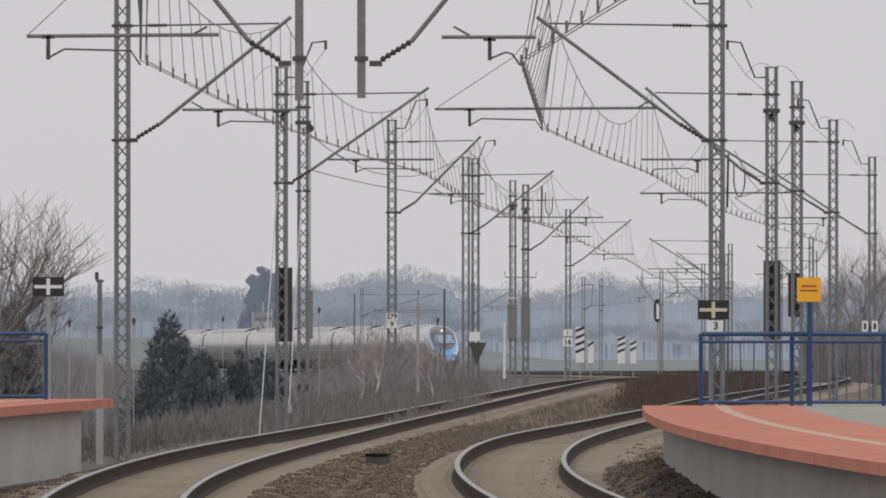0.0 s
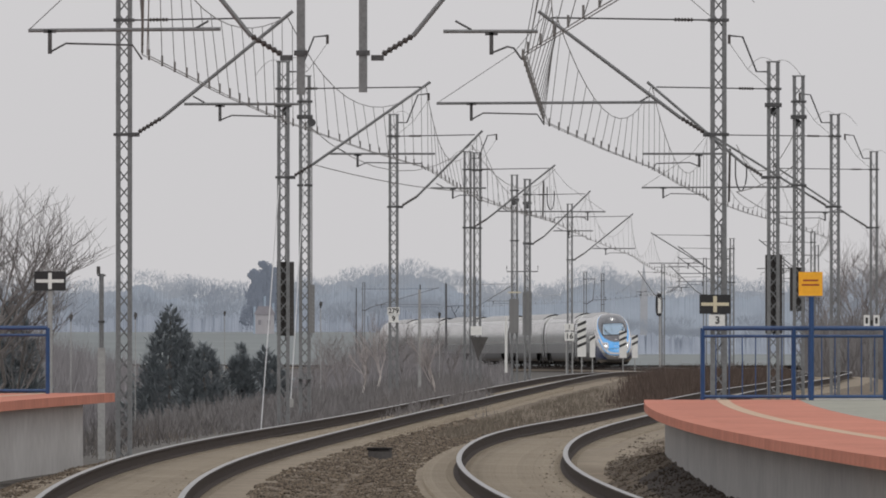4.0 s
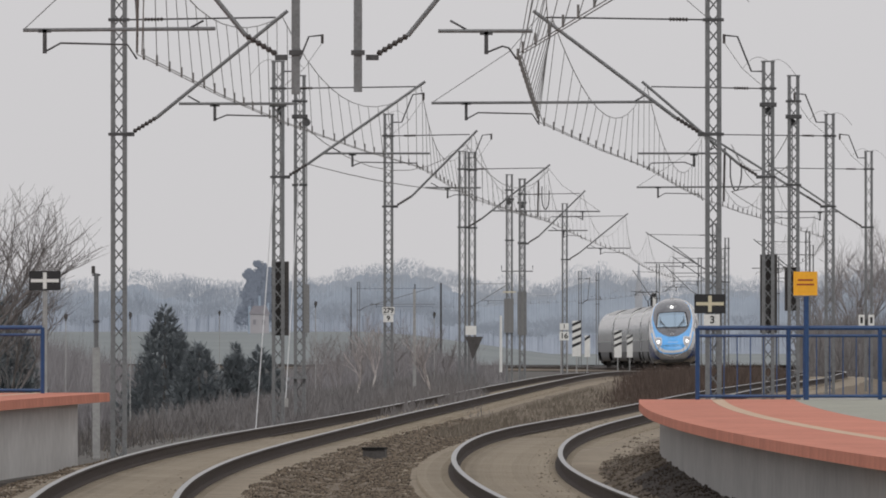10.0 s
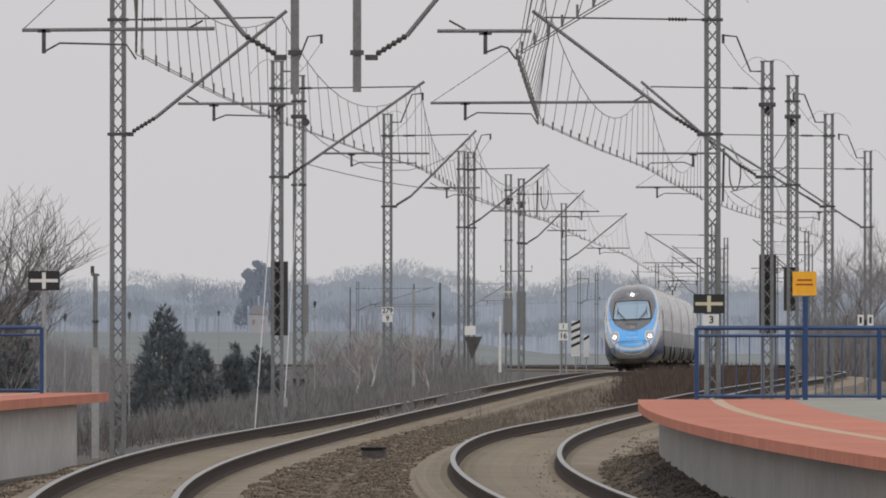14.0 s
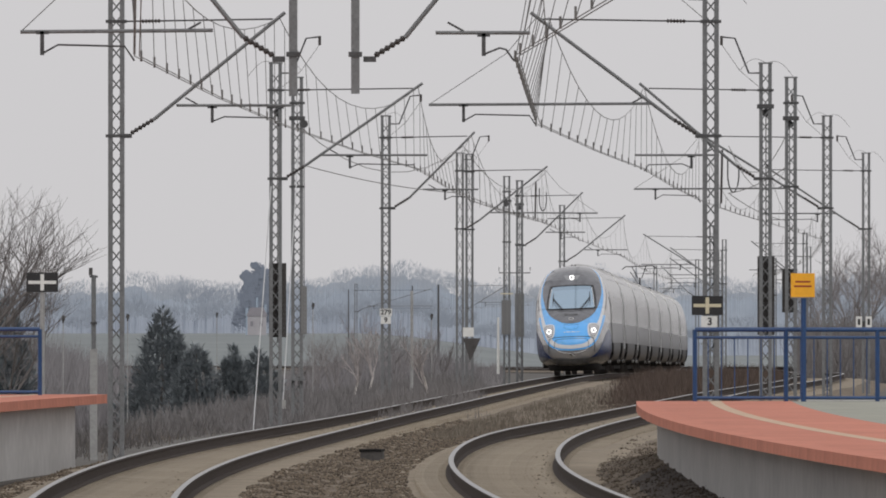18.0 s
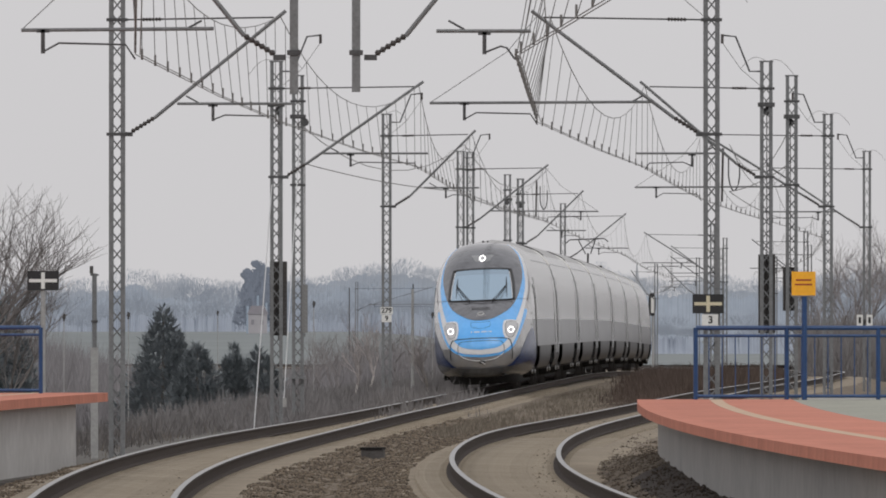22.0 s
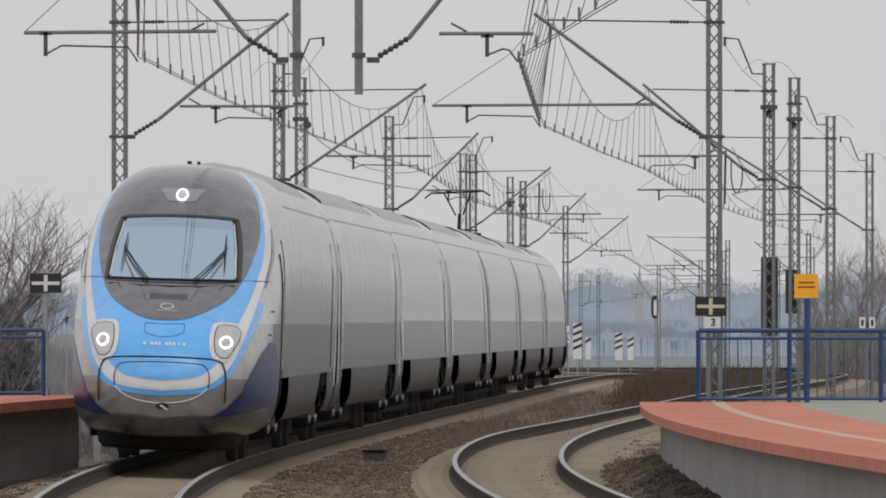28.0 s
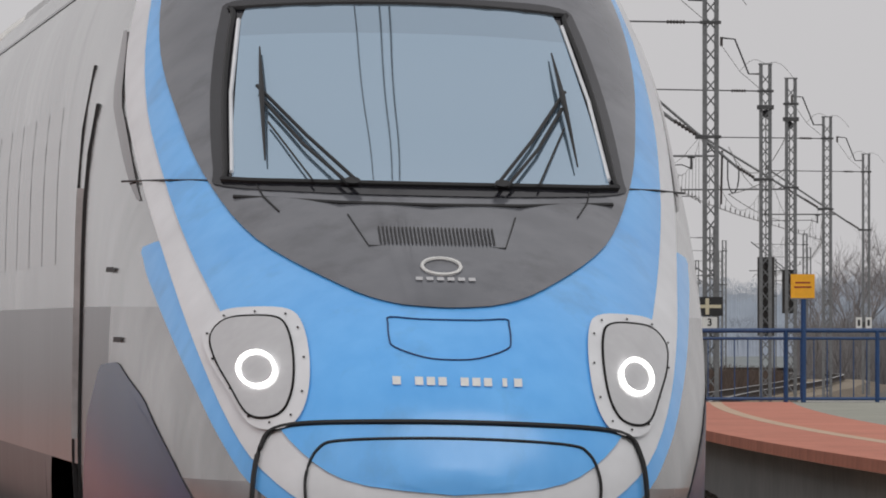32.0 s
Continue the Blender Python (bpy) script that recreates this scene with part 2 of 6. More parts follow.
M["cabglass"] = glass("dark_red_cab_glass", (0.05, 0.02, 0.02), 0.08)


# ---- mesh building ----
class MB:
    """Collects vertices and faces of one mesh."""

    def __init__(self):
        self.v, self.f = [], []

    def quad_grid(self, rows, close=False):
        """rows: equal lists of points; joins them into a sheet."""
        o, k = len(self.v), len(rows[0])
        for r in rows:
            self.v += [tuple(p) for p in r]
        for i in range(len(rows) - 1):
            for j in range(k if close else k - 1):
                a, b = o + i * k + j, o + i * k + (j + 1) % k
                self.f.append((a, b, b + k, a + k))
        return self

    def box(self, cx, cy, cz, sx, sy, sz, m=None):
        o = len(self.v)
        for z in (-1, 1):
            for x, y in ((-1, -1), (1, -1), (1, 1), (-1, 1)):
                p = Vector((cx + x * sx / 2, cy + y * sy / 2, cz + z * sz / 2))
                self.v.append(tuple(m @ p if m else p))
        self.f += [tuple(o + i for i in q) for q in ((3, 2, 1, 0), (4, 5, 6, 7), (0, 1, 5, 4), (1, 2, 6, 5), (2, 3, 7, 6), (3, 0, 4, 7))]
        return self

    def tube(self, pts, r, n=6, r2=None, cap=True):
        """A tube along the points; r to r2."""
        pts = [Vector(p) for p in pts]
        r2 = r if r2 is None else r2
        rows = []
        for i, p in enumerate(pts):
            t = (pts[min(i + 1, len(pts) - 1)] - pts[max(i - 1, 0)]).normalized()
            u = t.cross(Vector((0, 0, 1)) if abs(t.z) < 0.95 else Vector((1, 0, 0))).normalized()
            w = u.cross(t)
            rr = r + (r2 - r) * i / (len(pts) - 1)
            rows.append([p + u * rr * math.cos(a) + w * rr * math.sin(a) for a in (2 * math.pi * k / n for k in range(n))])
        o = len(self.v)
        self.quad_grid(rows, True)
        if cap:
            self.f += [tuple(o + k for k in range(n))[::-1], tuple(o + (len(pts) - 1) * n + k for k in range(n))]
        return self

    def prism(self, outline, a, b):
        """A plate: outline of points (any plane), from offset vector a to b."""
        o, n = len(self.v), len(outline)
        a, b = Vector(a), Vector(b)
        self.v += [tuple(Vector(p) + a) for p in outline] + [tuple(Vector(p) + b) for p in outline]
        self.f += [tuple(range(o, o + n))[::-1], tuple(range(o + n, o + 2 * n))]
        self.f += [(o + i, o + (i + 1) % n, o + n + (i + 1) % n, o + n + i) for i in range(n)]
        return self

    def mesh(self, name, material, smooth=False):
        me = bpy.data.meshes.new(name)
        me.from_pydata(self.v, [], self.f)
        me.materials.append(material)
        bm = bmesh.new()
        bm.from_mesh(me)
        bmesh.ops.recalc_face_normals(bm, faces=bm.faces)
        bm.to_mesh(me)
        bm.free()
        if smooth:
            me.polygons.foreach_set("use_smooth", [True] * len(me.polygons))
        return me


def part(name, mb, material, parent=None, label="", smooth=False, m=None):
    me = mb if isinstance(mb, bpy.types.Mesh) else mb.mesh(name, material, smooth)
    ob = new(name, me)
    ob.parent = parent
    if m is not None:
        ob.matrix_basis = m
    if label:
        ob["label"] = label
    return ob


def thing(name, label, category, m=None, group="", kind=""):
    ob = new(name)
    ob.empty_display_size = 0.2
    if m is not None:
        ob.matrix_basis = m
    return tagged(ob, label, category, group, kind)


# ---- the line: plan and level ----
KNOTS = [(-60, 10.2), (20, 2.66), (50, -0.328), (80, -2.447), (110, -3.55), (145, -3.63), (185, -2.47), (230, -0.78), (290, 1.38), (360, 4.01), (440, 7.11),
         (520, 10.36), (580, 12.75), (640, 14.62), (690, 15.25), (730, 14.97), (780, 13.65), (820, 11.75), (868, 7.45), (930, 0.4), (1000, -8.0), (1080, -22.35), (1160, -38.0)]
_k = np.array(KNOTS, float)


def _spline(xk, yk):
    n, h = len(xk), np.diff(xk)
    a, b = np.zeros((n, n)), np.zeros(n)
    a[0, 0] = a[-1, -1] = 1
    for i in range(1, n - 1):
        a[i, i - 1], a[i, i], a[i, i + 1] = h[i - 1], 2 * (h[i - 1] + h[i]), h[i]
        b[i] = 6 * ((yk[i + 1] - yk[i]) / h[i] - (yk[i] - yk[i - 1]) / h[i - 1])
    return np.linalg.solve(a, b)


def _at(xk, yk, mk, x):
    i = int(np.clip(np.searchsorted(xk, x) - 1, 0, len(xk) - 2))
    h = xk[i + 1] - xk[i]
    a, b = (xk[i + 1] - x) / h, (x - xk[i]) / h
    return a * yk[i] + b * yk[i + 1] + ((a ** 3 - a) * mk[i] + (b ** 3 - b) * mk[i + 1]) * h * h / 6


_m = _spline(_k[:, 0], _k[:, 1])
_ds = np.arange(-60, 1161, 1.0)
_xs = np.array([_at(_k[:, 0], _k[:, 1], _m, d) for d in _ds])
_arc = np.concatenate([[0], np.cumsum(np.hypot(1, np.diff(_xs)))])
ARC0 = float(np.interp(20, _ds, _arc))


PLAN = [float(v) for v in _xs]


def px(d):
    """Plan of the first track's centre line: x at depth d."""
    if d >= 1160:
        return PLAN[-1] - 0.2 * (d - 1160)
    i = max(0, int(d + 60))
    u = d + 60 - i
    return PLAN[i] * (1 - u) + PLAN[i + 1] * u


def ramp(d, *pts):
    if d <= pts[0][0]:
        return pts[0][1]
    for (a, u), (b, v) in zip(pts, pts[1:]):
        if d <= b:
            return u + (v - u) * (d - a) / (b - a)
    return pts[-1][1]


def soft_ramp(d, w, *pts):
    return sum(ramp(d + w * k / 4, *pts) for k in range(-4, 5)) / 9


@functools.lru_cache(100000)
def level(d):
    """Height of the rails: level, then falling away."""
    return soft_ramp(d, 40, (0, 0), (400, 0), (425, -0.12), (517, -0.55), (567, -0.75), (633, -0.95), (730, -1.27), (930, -1.94), (1200, -2.8))


@functools.lru_cache(100000)
def cant(d):
    """How much higher the rail away from the valley lies."""
    return soft_ramp(d, 16, (0, -0.02), (110, -0.04), (170, -0.045), (212, 0.06), (1100, 0.06))


@functools.lru_cache(100000)
def gap(d):
    """Spacing of the second track from the first."""
    return soft_ramp(d, 10, (0, 5.3), (100, 5.1), (112, 5.0), (122, 4.89), (135, 4.72), (146, 4.57), (156, 4.48), (170, 4.34), (185, 4.37), (197, 4.54), (207, 4.8), (235, 5.35), (290, 6.6), (355, 8.7), (410, 9.4), (470, 8.6), (560, 6.0), (1100, 6.0))


def slope(d):
    return (px(d + 1) - px(d - 1)) / 2


def on_track(d, off=0.0, z=0.0):
    """A point beside the first track: off to the right of its centre."""
    s = slope(d)
    c = 1 / math.hypot(1, s)
    return Vector((px(d) + off * c, d - off * s * c, level(d) + z))


def at_arc(s):
    return float(np.interp(s + ARC0, _arc, _ds))


# ---- ground ----
def far_x(d, off):
    return px(min(d, 1500)) * math.exp(-abs(off) / 300) + off


def ground_z(d, off):
    """Formation beside the line, a valley on one side, fields all round."""
    base = level(d) - 0.42
    left = ramp(-off, (3.2, 0), (4.6, -0.12), (7.0, -0.3), (11, -1.6), (18, -2.6), (60, -3.1), (2000, -3.3))
    right = ramp(off - gap(min(d, 1080)), (3.2, 0), (8, -0.2), (30, -0.6), (200, -1.5), (2000, -2.5))
    z = base + (left if off < 0 else right if off > gap(min(d, 1080)) + 3.2 else 0)
    near = ramp(-off, (4, 0), (8, 1))
    z += near * 0.25 * noise.noise((d * 0.06, off * 0.15, 3.1))
    return max(z, -3.4) if d < 1200 else ramp(d, (1200, z), (2000, -3.3), (5000, -3.3))


def build_ground():
    ds = list(np.arange(-60, 90, 30)) + list(np.arange(90, 420, 4)) + list(np.arange(420, 900, 12)) + list(np.arange(900, 1500, 40)) + [1600, 1800, 2100, 2500, 3000, 3600, 4400]
    offs = [-1800, -900, -450, -220, -110, -60, -42, -30, -24, -19, -15, -12.5, -10.5, -9, -7.8, -6.8, -5.8, -5, -4.2, -3.6, -2.9, 0, 2.4, 5, 8, 11, 12.6, 14, 16, 20, 26, 36, 60, 120, 240, 480, 900, 1800]
    mb = MB()
    mb.quad_grid([[(far_x(d, o), d, ground_z(d, o)) for o in offs] for d in ds])
    g = part("ground", mb, M["ground"], smooth=True)
    tagged(g, "dull brown bare spring ground and fields beside the railway", "ground", kind="structure")


build_ground()


def ballast_z(d, u, k):
    """Top of the ballast: u across from track one's centre; k roughness."""
    g = gap(d)
    z = ramp(u, (-3.4, -0.5), (-2.35, -0.40), (-1.75, -0.235), (-1.2, -0.215), (1.2, -0.215), (1.8, -0.24), (g / 2, -0.33), (g - 1.8, -0.24), (g - 1.2, -0.215), (g + 1.2, -0.215), (g + 1.75, -0.235), (g + 2.4, -0.40), (g + 3.3, -0.5))
    rough = 0.05 if abs(u) > 1.3 and abs(u - g) > 1.3 else 0.008
    return z + rough * noise.noise((d * 0.9, u * 3.1, 1.7)) + k


def build_ballast():
    mb = MB()
    rows = []
    for d in list(np.arange(60, 230, 0.8)) + list(np.arange(230, 480, 4)) + list(np.arange(480, 1160, 12)):
        g = gap(d)
        us = [-3.4, -2.9, -2.35, -2.0, -1.75, -1.2, -0.6, 0, 0.6, 1.2, 1.5] + [1.5 + (g - 3.0) * i / 9 for i in range(1, 9)] + [g - 1.5, g - 1.2, g - 0.6, g, g + 0.6, g + 1.2, g + 1.75, g + 2.0, g + 2.4, g + 2.9, g + 3.3]
        rows.append([on_track(d, u, ballast_z(d, u, 0)) for u in us])
    mb.quad_grid(rows)
    me = mb.mesh("ballast", M["ballast"], True)
    me.materials.append(M["dust"])
    me.materials.append(M["dampsoil"])
    cols = len(rows[0]) - 1
    inside = set(range(4, 10)) | set(range(cols - 10, cols - 4))
    for p in me.polygons:
        if p.index % cols in inside:
            p.material_index = 1
        elif p.index % cols < 3:
            p.material_index = 2
    b = part("ballast", me, None)
    tagged(b, "brown-grey crushed stone ballast under the two tracks", "ballast", kind="structure")


build_ballast()

RAIL = [(-0.075, -0.18), (-0.075, -0.168), (-0.012, -0.15), (-0.012, -0.05), (-0.036, -0.036), (-0.036, -0.008), (-0.026, 0), (0.026, 0), (0.036, -0.008), (0.036, -0.036), (0.012, -0.05), (0.012, -0.15), (0.075, -0.168), (0.075, -0.18)]


def build_track(which):
    off = (lambda d: 0.0) if which == 1 else gap
    name = "railway_track"
    t = thing(name, "rusty-sided steel rails on dusty concrete sleepers, heads polished", "railway track", group="railway tracks", kind="structure")
    ds = list(np.arange(-50, 90, 3)) + list(np.arange(90, 260, 1.5)) + list(np.arange(260, 1158, 4))
    for side in (-1, 1):
        mb = MB()
        mb.quad_grid([[on_track(d, off(d) + side * 0.7535 + u, z + side * cant(d) / 2) for u, z in RAIL] for d in ds], True)
        me = mb.mesh("rail", M["rail_side"])
        me.materials.append(M["rail_top"])
        k = len(RAIL)
        for p in me.polygons:
            if p.index % k in (5, 6, 7):
                p.material_index = 1
        part("rail", me, None, t)
    plate = MB()
    plate.box(0, 0, -0.1, 2.5, 0.26, 0.2)
    for sx in (-1, 1):
        plate.box(sx * 0.7535, 0, 0.005, 0.34, 0.17, 0.02)
    me = plate.mesh("sleeper", M["sleeper"])
    n = 0
    rest = MB()
    d = 95.0
    while d < 330:
        roll = math.degrees(math.atan2(cant(d), 1.507))
        m = Matrix.Translation(on_track(d, off(d), -0.195)) @ pose(0, 0, 0, 0, -roll, -math.degrees(math.atan(slope(d))))
        if n < 150:
            part("sleeper", me, None, t, m=m)
        else:
            rest.box(0, 0, -0.1, 2.5, 0.26, 0.2, m)
        n += 1
        d += 0.62 if n < 150 else 1.24
    o = part("sleepers", rest, M["sleeper"], t)
    o["kind"] = "stuff"
    return t


build_track(1)
build_track(2)


# ---- platforms ----
def edge_right(d, inset=0.0):
    return on_track(d, 6.42 + inset)


def build_right_platform():
    top = 0.76
    t = thing("platform", "low concrete platform with salmon-red paving and overhanging edge", "platform", kind="structure")
    ds = [0 + i * 1.0 for i in range(153)]
    end = 152.0

    def strip(name, a, b, z0, z1, material, ds=ds, label="", end=end):
        mb = MB()
        rows = []
        for d in ds:
            p, q = edge_right(d, a), edge_right(d, b)
            p.y, q.y = min(p.y, end), min(q.y, end)
            rows.append([(p.x, p.y, z0), (p.x, p.y, z1), (q.x, q.y, z1), (q.x, q.y, z0)])
        mb.quad_grid(rows, True)
        n = len(rows)
        mb.f += [(0, 1, 2, 3), tuple(4 * (n - 1) + i for i in (3, 2, 1, 0))]
        return part(name, mb, material, t, label)

    strip("wall", 0.30, 0.60, -0.6, top - 0.12, M["concrete"], label="grey precast concrete wall", end=151.2)
    strip("core", 0.603, 9.0, -0.6, top - 0.123, M["concrete"], end=151.2)
    strip("paving", 0.30, 1.05, top - 0.1, top, M["red"])
    strip("warning_line", 1.054, 1.23, top - 0.1, top + 0.001, M["cream"], label="cream warning line")
    strip("paving", 1.234, 2.25, top - 0.1, top, M["red"])
    strip("grey_paving", 2.254, 9.0, top - 0.1, top - 0.004, M["greypave"], label="weathered grey-green paving")
    part("end_kerb", MB().box(edge_right(150, 2.3).x + 3.2, 151.8, top + 0.012, 6.2, 0.3, 0.03), M["palewall"], t, "pale concrete kerb at the platform's end")
    strip("bedding", 0.30, 9.0, top - 0.119, top - 0.104, M["concrete"], end=151.9)
    # edge blocks, each a piece of its own
    block = MB()
    block.box(0.15, 0, -0.055, 0.3, 0.492, 0.11)
    me = block.mesh("edge_block", M["red"])
    for i in range(148):
        d = 78 + i * 0.5
        p = edge_right(d, 0)
        part("edge_block", me, None, t, m=Matrix.Translation((p.x, p.y, top)) @ pose(0, 0, 0, 0, 0, -math.degrees(math.atan(slope(d)))))
    return t


build_right_platform()


def edge_left(d, inset=0.0):
    off = soft_ramp(d, 6, (-60, 1.75), (60, 1.8), (112, 2.3), (146, 2.78), (167, 2.05))
    return on_track(d, -off - inset)


def build_left_platform():
    top = 0.76
    t = thing("platform", "low concrete platform with salmon-red slabs and grey wall", "platform", kind="structure")

    def strip(name, i0, i1, z0, z1, end, material, label=""):
        mb = MB()
        rows = []
        for d in list(np.arange(-40, end, 2.0)) + [end]:
            p, q = edge_left(d, i0), edge_left(d, i1)
            rows.append([(p.x, p.y, z0), (p.x, p.y, z1), (q.x, q.y, z1), (q.x, q.y, z0)])
        mb.quad_grid(rows, True)
        n = len(rows)
        mb.f += [(0, 1, 2, 3), tuple(4 * (n - 1) + i for i in (3, 2, 1, 0))]
        return part(name, mb, material, t, label)

    strip("wall", 0.30, 0.6, -0.6, top - 0.13, 163.8, M["palewall"], "pale grey precast concrete wall")
    strip("core", 0.603, 7, -0.6, top - 0.132, 163.5, M["palewall"])
    strip("paving", 0.3, 1.0, top - 0.128, top, 166.2, M["red"])
    strip("warning_line", 1.003, 1.2, top - 0.128, top + 0.001, 166.2, M["cream"], "cream warning line")
    strip("paving", 1.203, 7.0, top - 0.128, top - 0.003, 166.1, M["red"])
    block = MB()
    block.box(-0.15, 0, -0.07, 0.298, 0.492, 0.14)
    me = block.mesh("edge_block", M["red"])
    for i in range(110):
        d = 111.45 + i * 0.5
        p = edge_left(d)
        turn = -math.degrees(math.atan((edge_left(d + 0.5).x - edge_left(d - 0.5).x)))
        part("edge_block", me, None, t, m=Matrix.Translation((p.x, p.y, top)) @ pose(0, 0, 0, 0, 0, turn))


build_left_platform()


def railing(x0, x1, d, z, posts, h=1.04, bars=True, back=None):
    """Blue tube railing from x0 to x1 across the platform's end."""
    t = thing("platform_railing", "blue painted tubular steel railing at the platform's end", "railing", m=Matrix.Translation((0, d, z)))
    for zz, r in ((h, 0.033), (h - 0.115, 0.022), (0.05, 0.024)):
        part("rail_tube", MB().tube([(x0, 0, zz), (x1, 0, zz)], r, 8), M["blue"], t)
    for i, x in enumerate(posts):
        part("post", MB().tube([(x, 0, 0), (x, 0, h)], 0.034, 8), M["blue"], t)
    if bars:
        n = int(abs(x1 - x0) / 0.19)
        for i in range(1, n):
            x = x0 + (x1 - x0) * i / n
            if min(abs(x - q) for q in posts) > 0.06:
                part("bar", MB().tube([(x, 0, 0.06), (x, 0, h - 0.12)], 0.009, 5), M["blue"], t)
    return t


def lateral(x, d):
    return (x - 784) * d / F_LONG


railing(lateral(1242, 151.2), lateral(1640, 151.2), 151.2, 0.76, [lateral(x, 151.2) for x in (1242, 1403, 1565)])
railing(lateral(-60, 164.5), lateral(83, 164.5), 164.5, 0.76, [lateral(x, 164.5) for x in (83, -50)], bars=False)


def stone(mb, p, r, rng):
    """One lump of stone: a squashed, twisted octahedron."""
    o = len(mb.v)
    a = rng.uniform(0, 6.28)
    c, q = math.cos(a), math.sin(a)
    for x, y, z in ((1, 0, 0), (0, 1, 0), (-1, 0, 0), (0, -1, 0), (0, 0, 0.75), (0, 0, -0.75)):
        k = r * rng.uniform(0.7, 1.3)
        mb.v.append((p[0] + (x * c - y * q) * k, p[1] + (x * q + y * c) * k, p[2] + z * k))
    mb.f += [tuple(o + i for i in f) for f in ((0, 1, 4), (1, 2, 4), (2, 3, 4), (3, 0, 4), (1, 0, 5), (2, 1, 5), (3, 2, 5), (0, 3, 5))]


def scatter_stones():
    rng = random.Random(4)
    mb = MB()
    for i in range(42000):
        d = 103 + 125 * rng.random() ** 1.25
        g = gap(d)
        u = rng.uniform(1.35, g - 1.35) if rng.random() < 0.8 else rng.uniform(-2.1, -1.3)
        if rng.random() < 0.03:
            u = rng.uniform(-0.65, 0.65) + (g if rng.random() < 0.5 else 0)
        stone(mb, on_track(d, u, ballast_z(d, u, 0) + 0.005), rng.uniform(0.008, 0.028), rng)
    o = part("ballast_stones", mb, M["stones"])
    tagged(o, "loose brown and grey crushed stones between the tracks", "gravel", kind="stuff")


scatter_stones()


def soil_bank():
    """Dug dark soil heaped between the second track and the platform wall."""
    mb = MB()

    def z_at(d, u):
        k = max(0, min(1, (u - 1.35) / 0.9))
        top = ramp(d, (92, 0.02), (112, -0.02), (128, 0.05), (140, 0.04), (150, -0.02), (158, -0.12), (166, -0.3))
        return -0.235 + (top + 0.24) * k * k * (3 - 2 * k) + 0.05 * noise.noise((d * 0.7, u * 4, 9)) + 0.03 * noise.noise((d * 2.9, u * 9, 2))

    g0 = lambda d: 6.42 - 1.62
    rows = [[on_track(d, g0(d) - 0.35 + u * 1.0, z_at(d, u)) for u in (1.4, 1.55, 1.75, 1.95, 2.1, 2.25, 2.4, 2.5, 2.6)] for d in np.arange(92, 167, 0.5)]
    mb.quad_grid(rows)
    me = mb.mesh("soil_bank", M["soil"], True)
    me.materials.append(M["dampsoil"])
    for p in me.polygons:
        if 92 + (p.index // 8) * 0.5 + 2.5 * noise.noise(p.center * 0.8) < 133 and p.index % 8 > 1:
            p.material_index = 1
    o = part("soil_bank", me, None)
    tagged(o, "heap of dark dug soil against the platform wall", "soil", kind="structure")
    rng = random.Random(8)
    cl, cd = MB(), MB()
    for i in range(12000):
        d, u = rng.uniform(95, 196), rng.uniform(1.4, 2.6)
        if d > 160 and rng.random() < 0.5:
            continue
        damp = d < 131 + 4 * noise.noise((d * 0.8, u * 3, 1)) and u > 1.65
        stone(cd if damp else cl, on_track(d, g0(d) - 0.35 + u, z_at(d, u) + 0.003), rng.uniform(0.006, 0.02), rng)
    o = part("damp_clods", cd, M["dampclods"])
    tagged(o, "dark damp clods of soil on the heap", "soil", kind="stuff")
    o = part("soil_clods", cl, M["clods"])
    tagged(o, "loose dry brown clods of soil beside the track", "soil", kind="stuff")


soil_bank()


# ---- overhead line ----
def insulator(a, b, r=0.055, n=6):
    """A ribbed insulator between two points."""
    a, b = Vector(a), Vector(b)
    mb = MB()
    rows = []
    t = (b - a).normalized()
    u = t.cross(Vector((0, 1, 0))).normalized()
    w = u.cross(t)
    for i in range(n * 2 + 1):
        p = a.lerp(b, i / (n * 2))
        rr = r if i % 2 else r * 0.45
        rows.append([p + u * rr * math.cos(k * math.pi / 4) + w * rr * math.sin(k * math.pi / 4) for k in range(8)])
    return mb.quad_grid(rows, True)


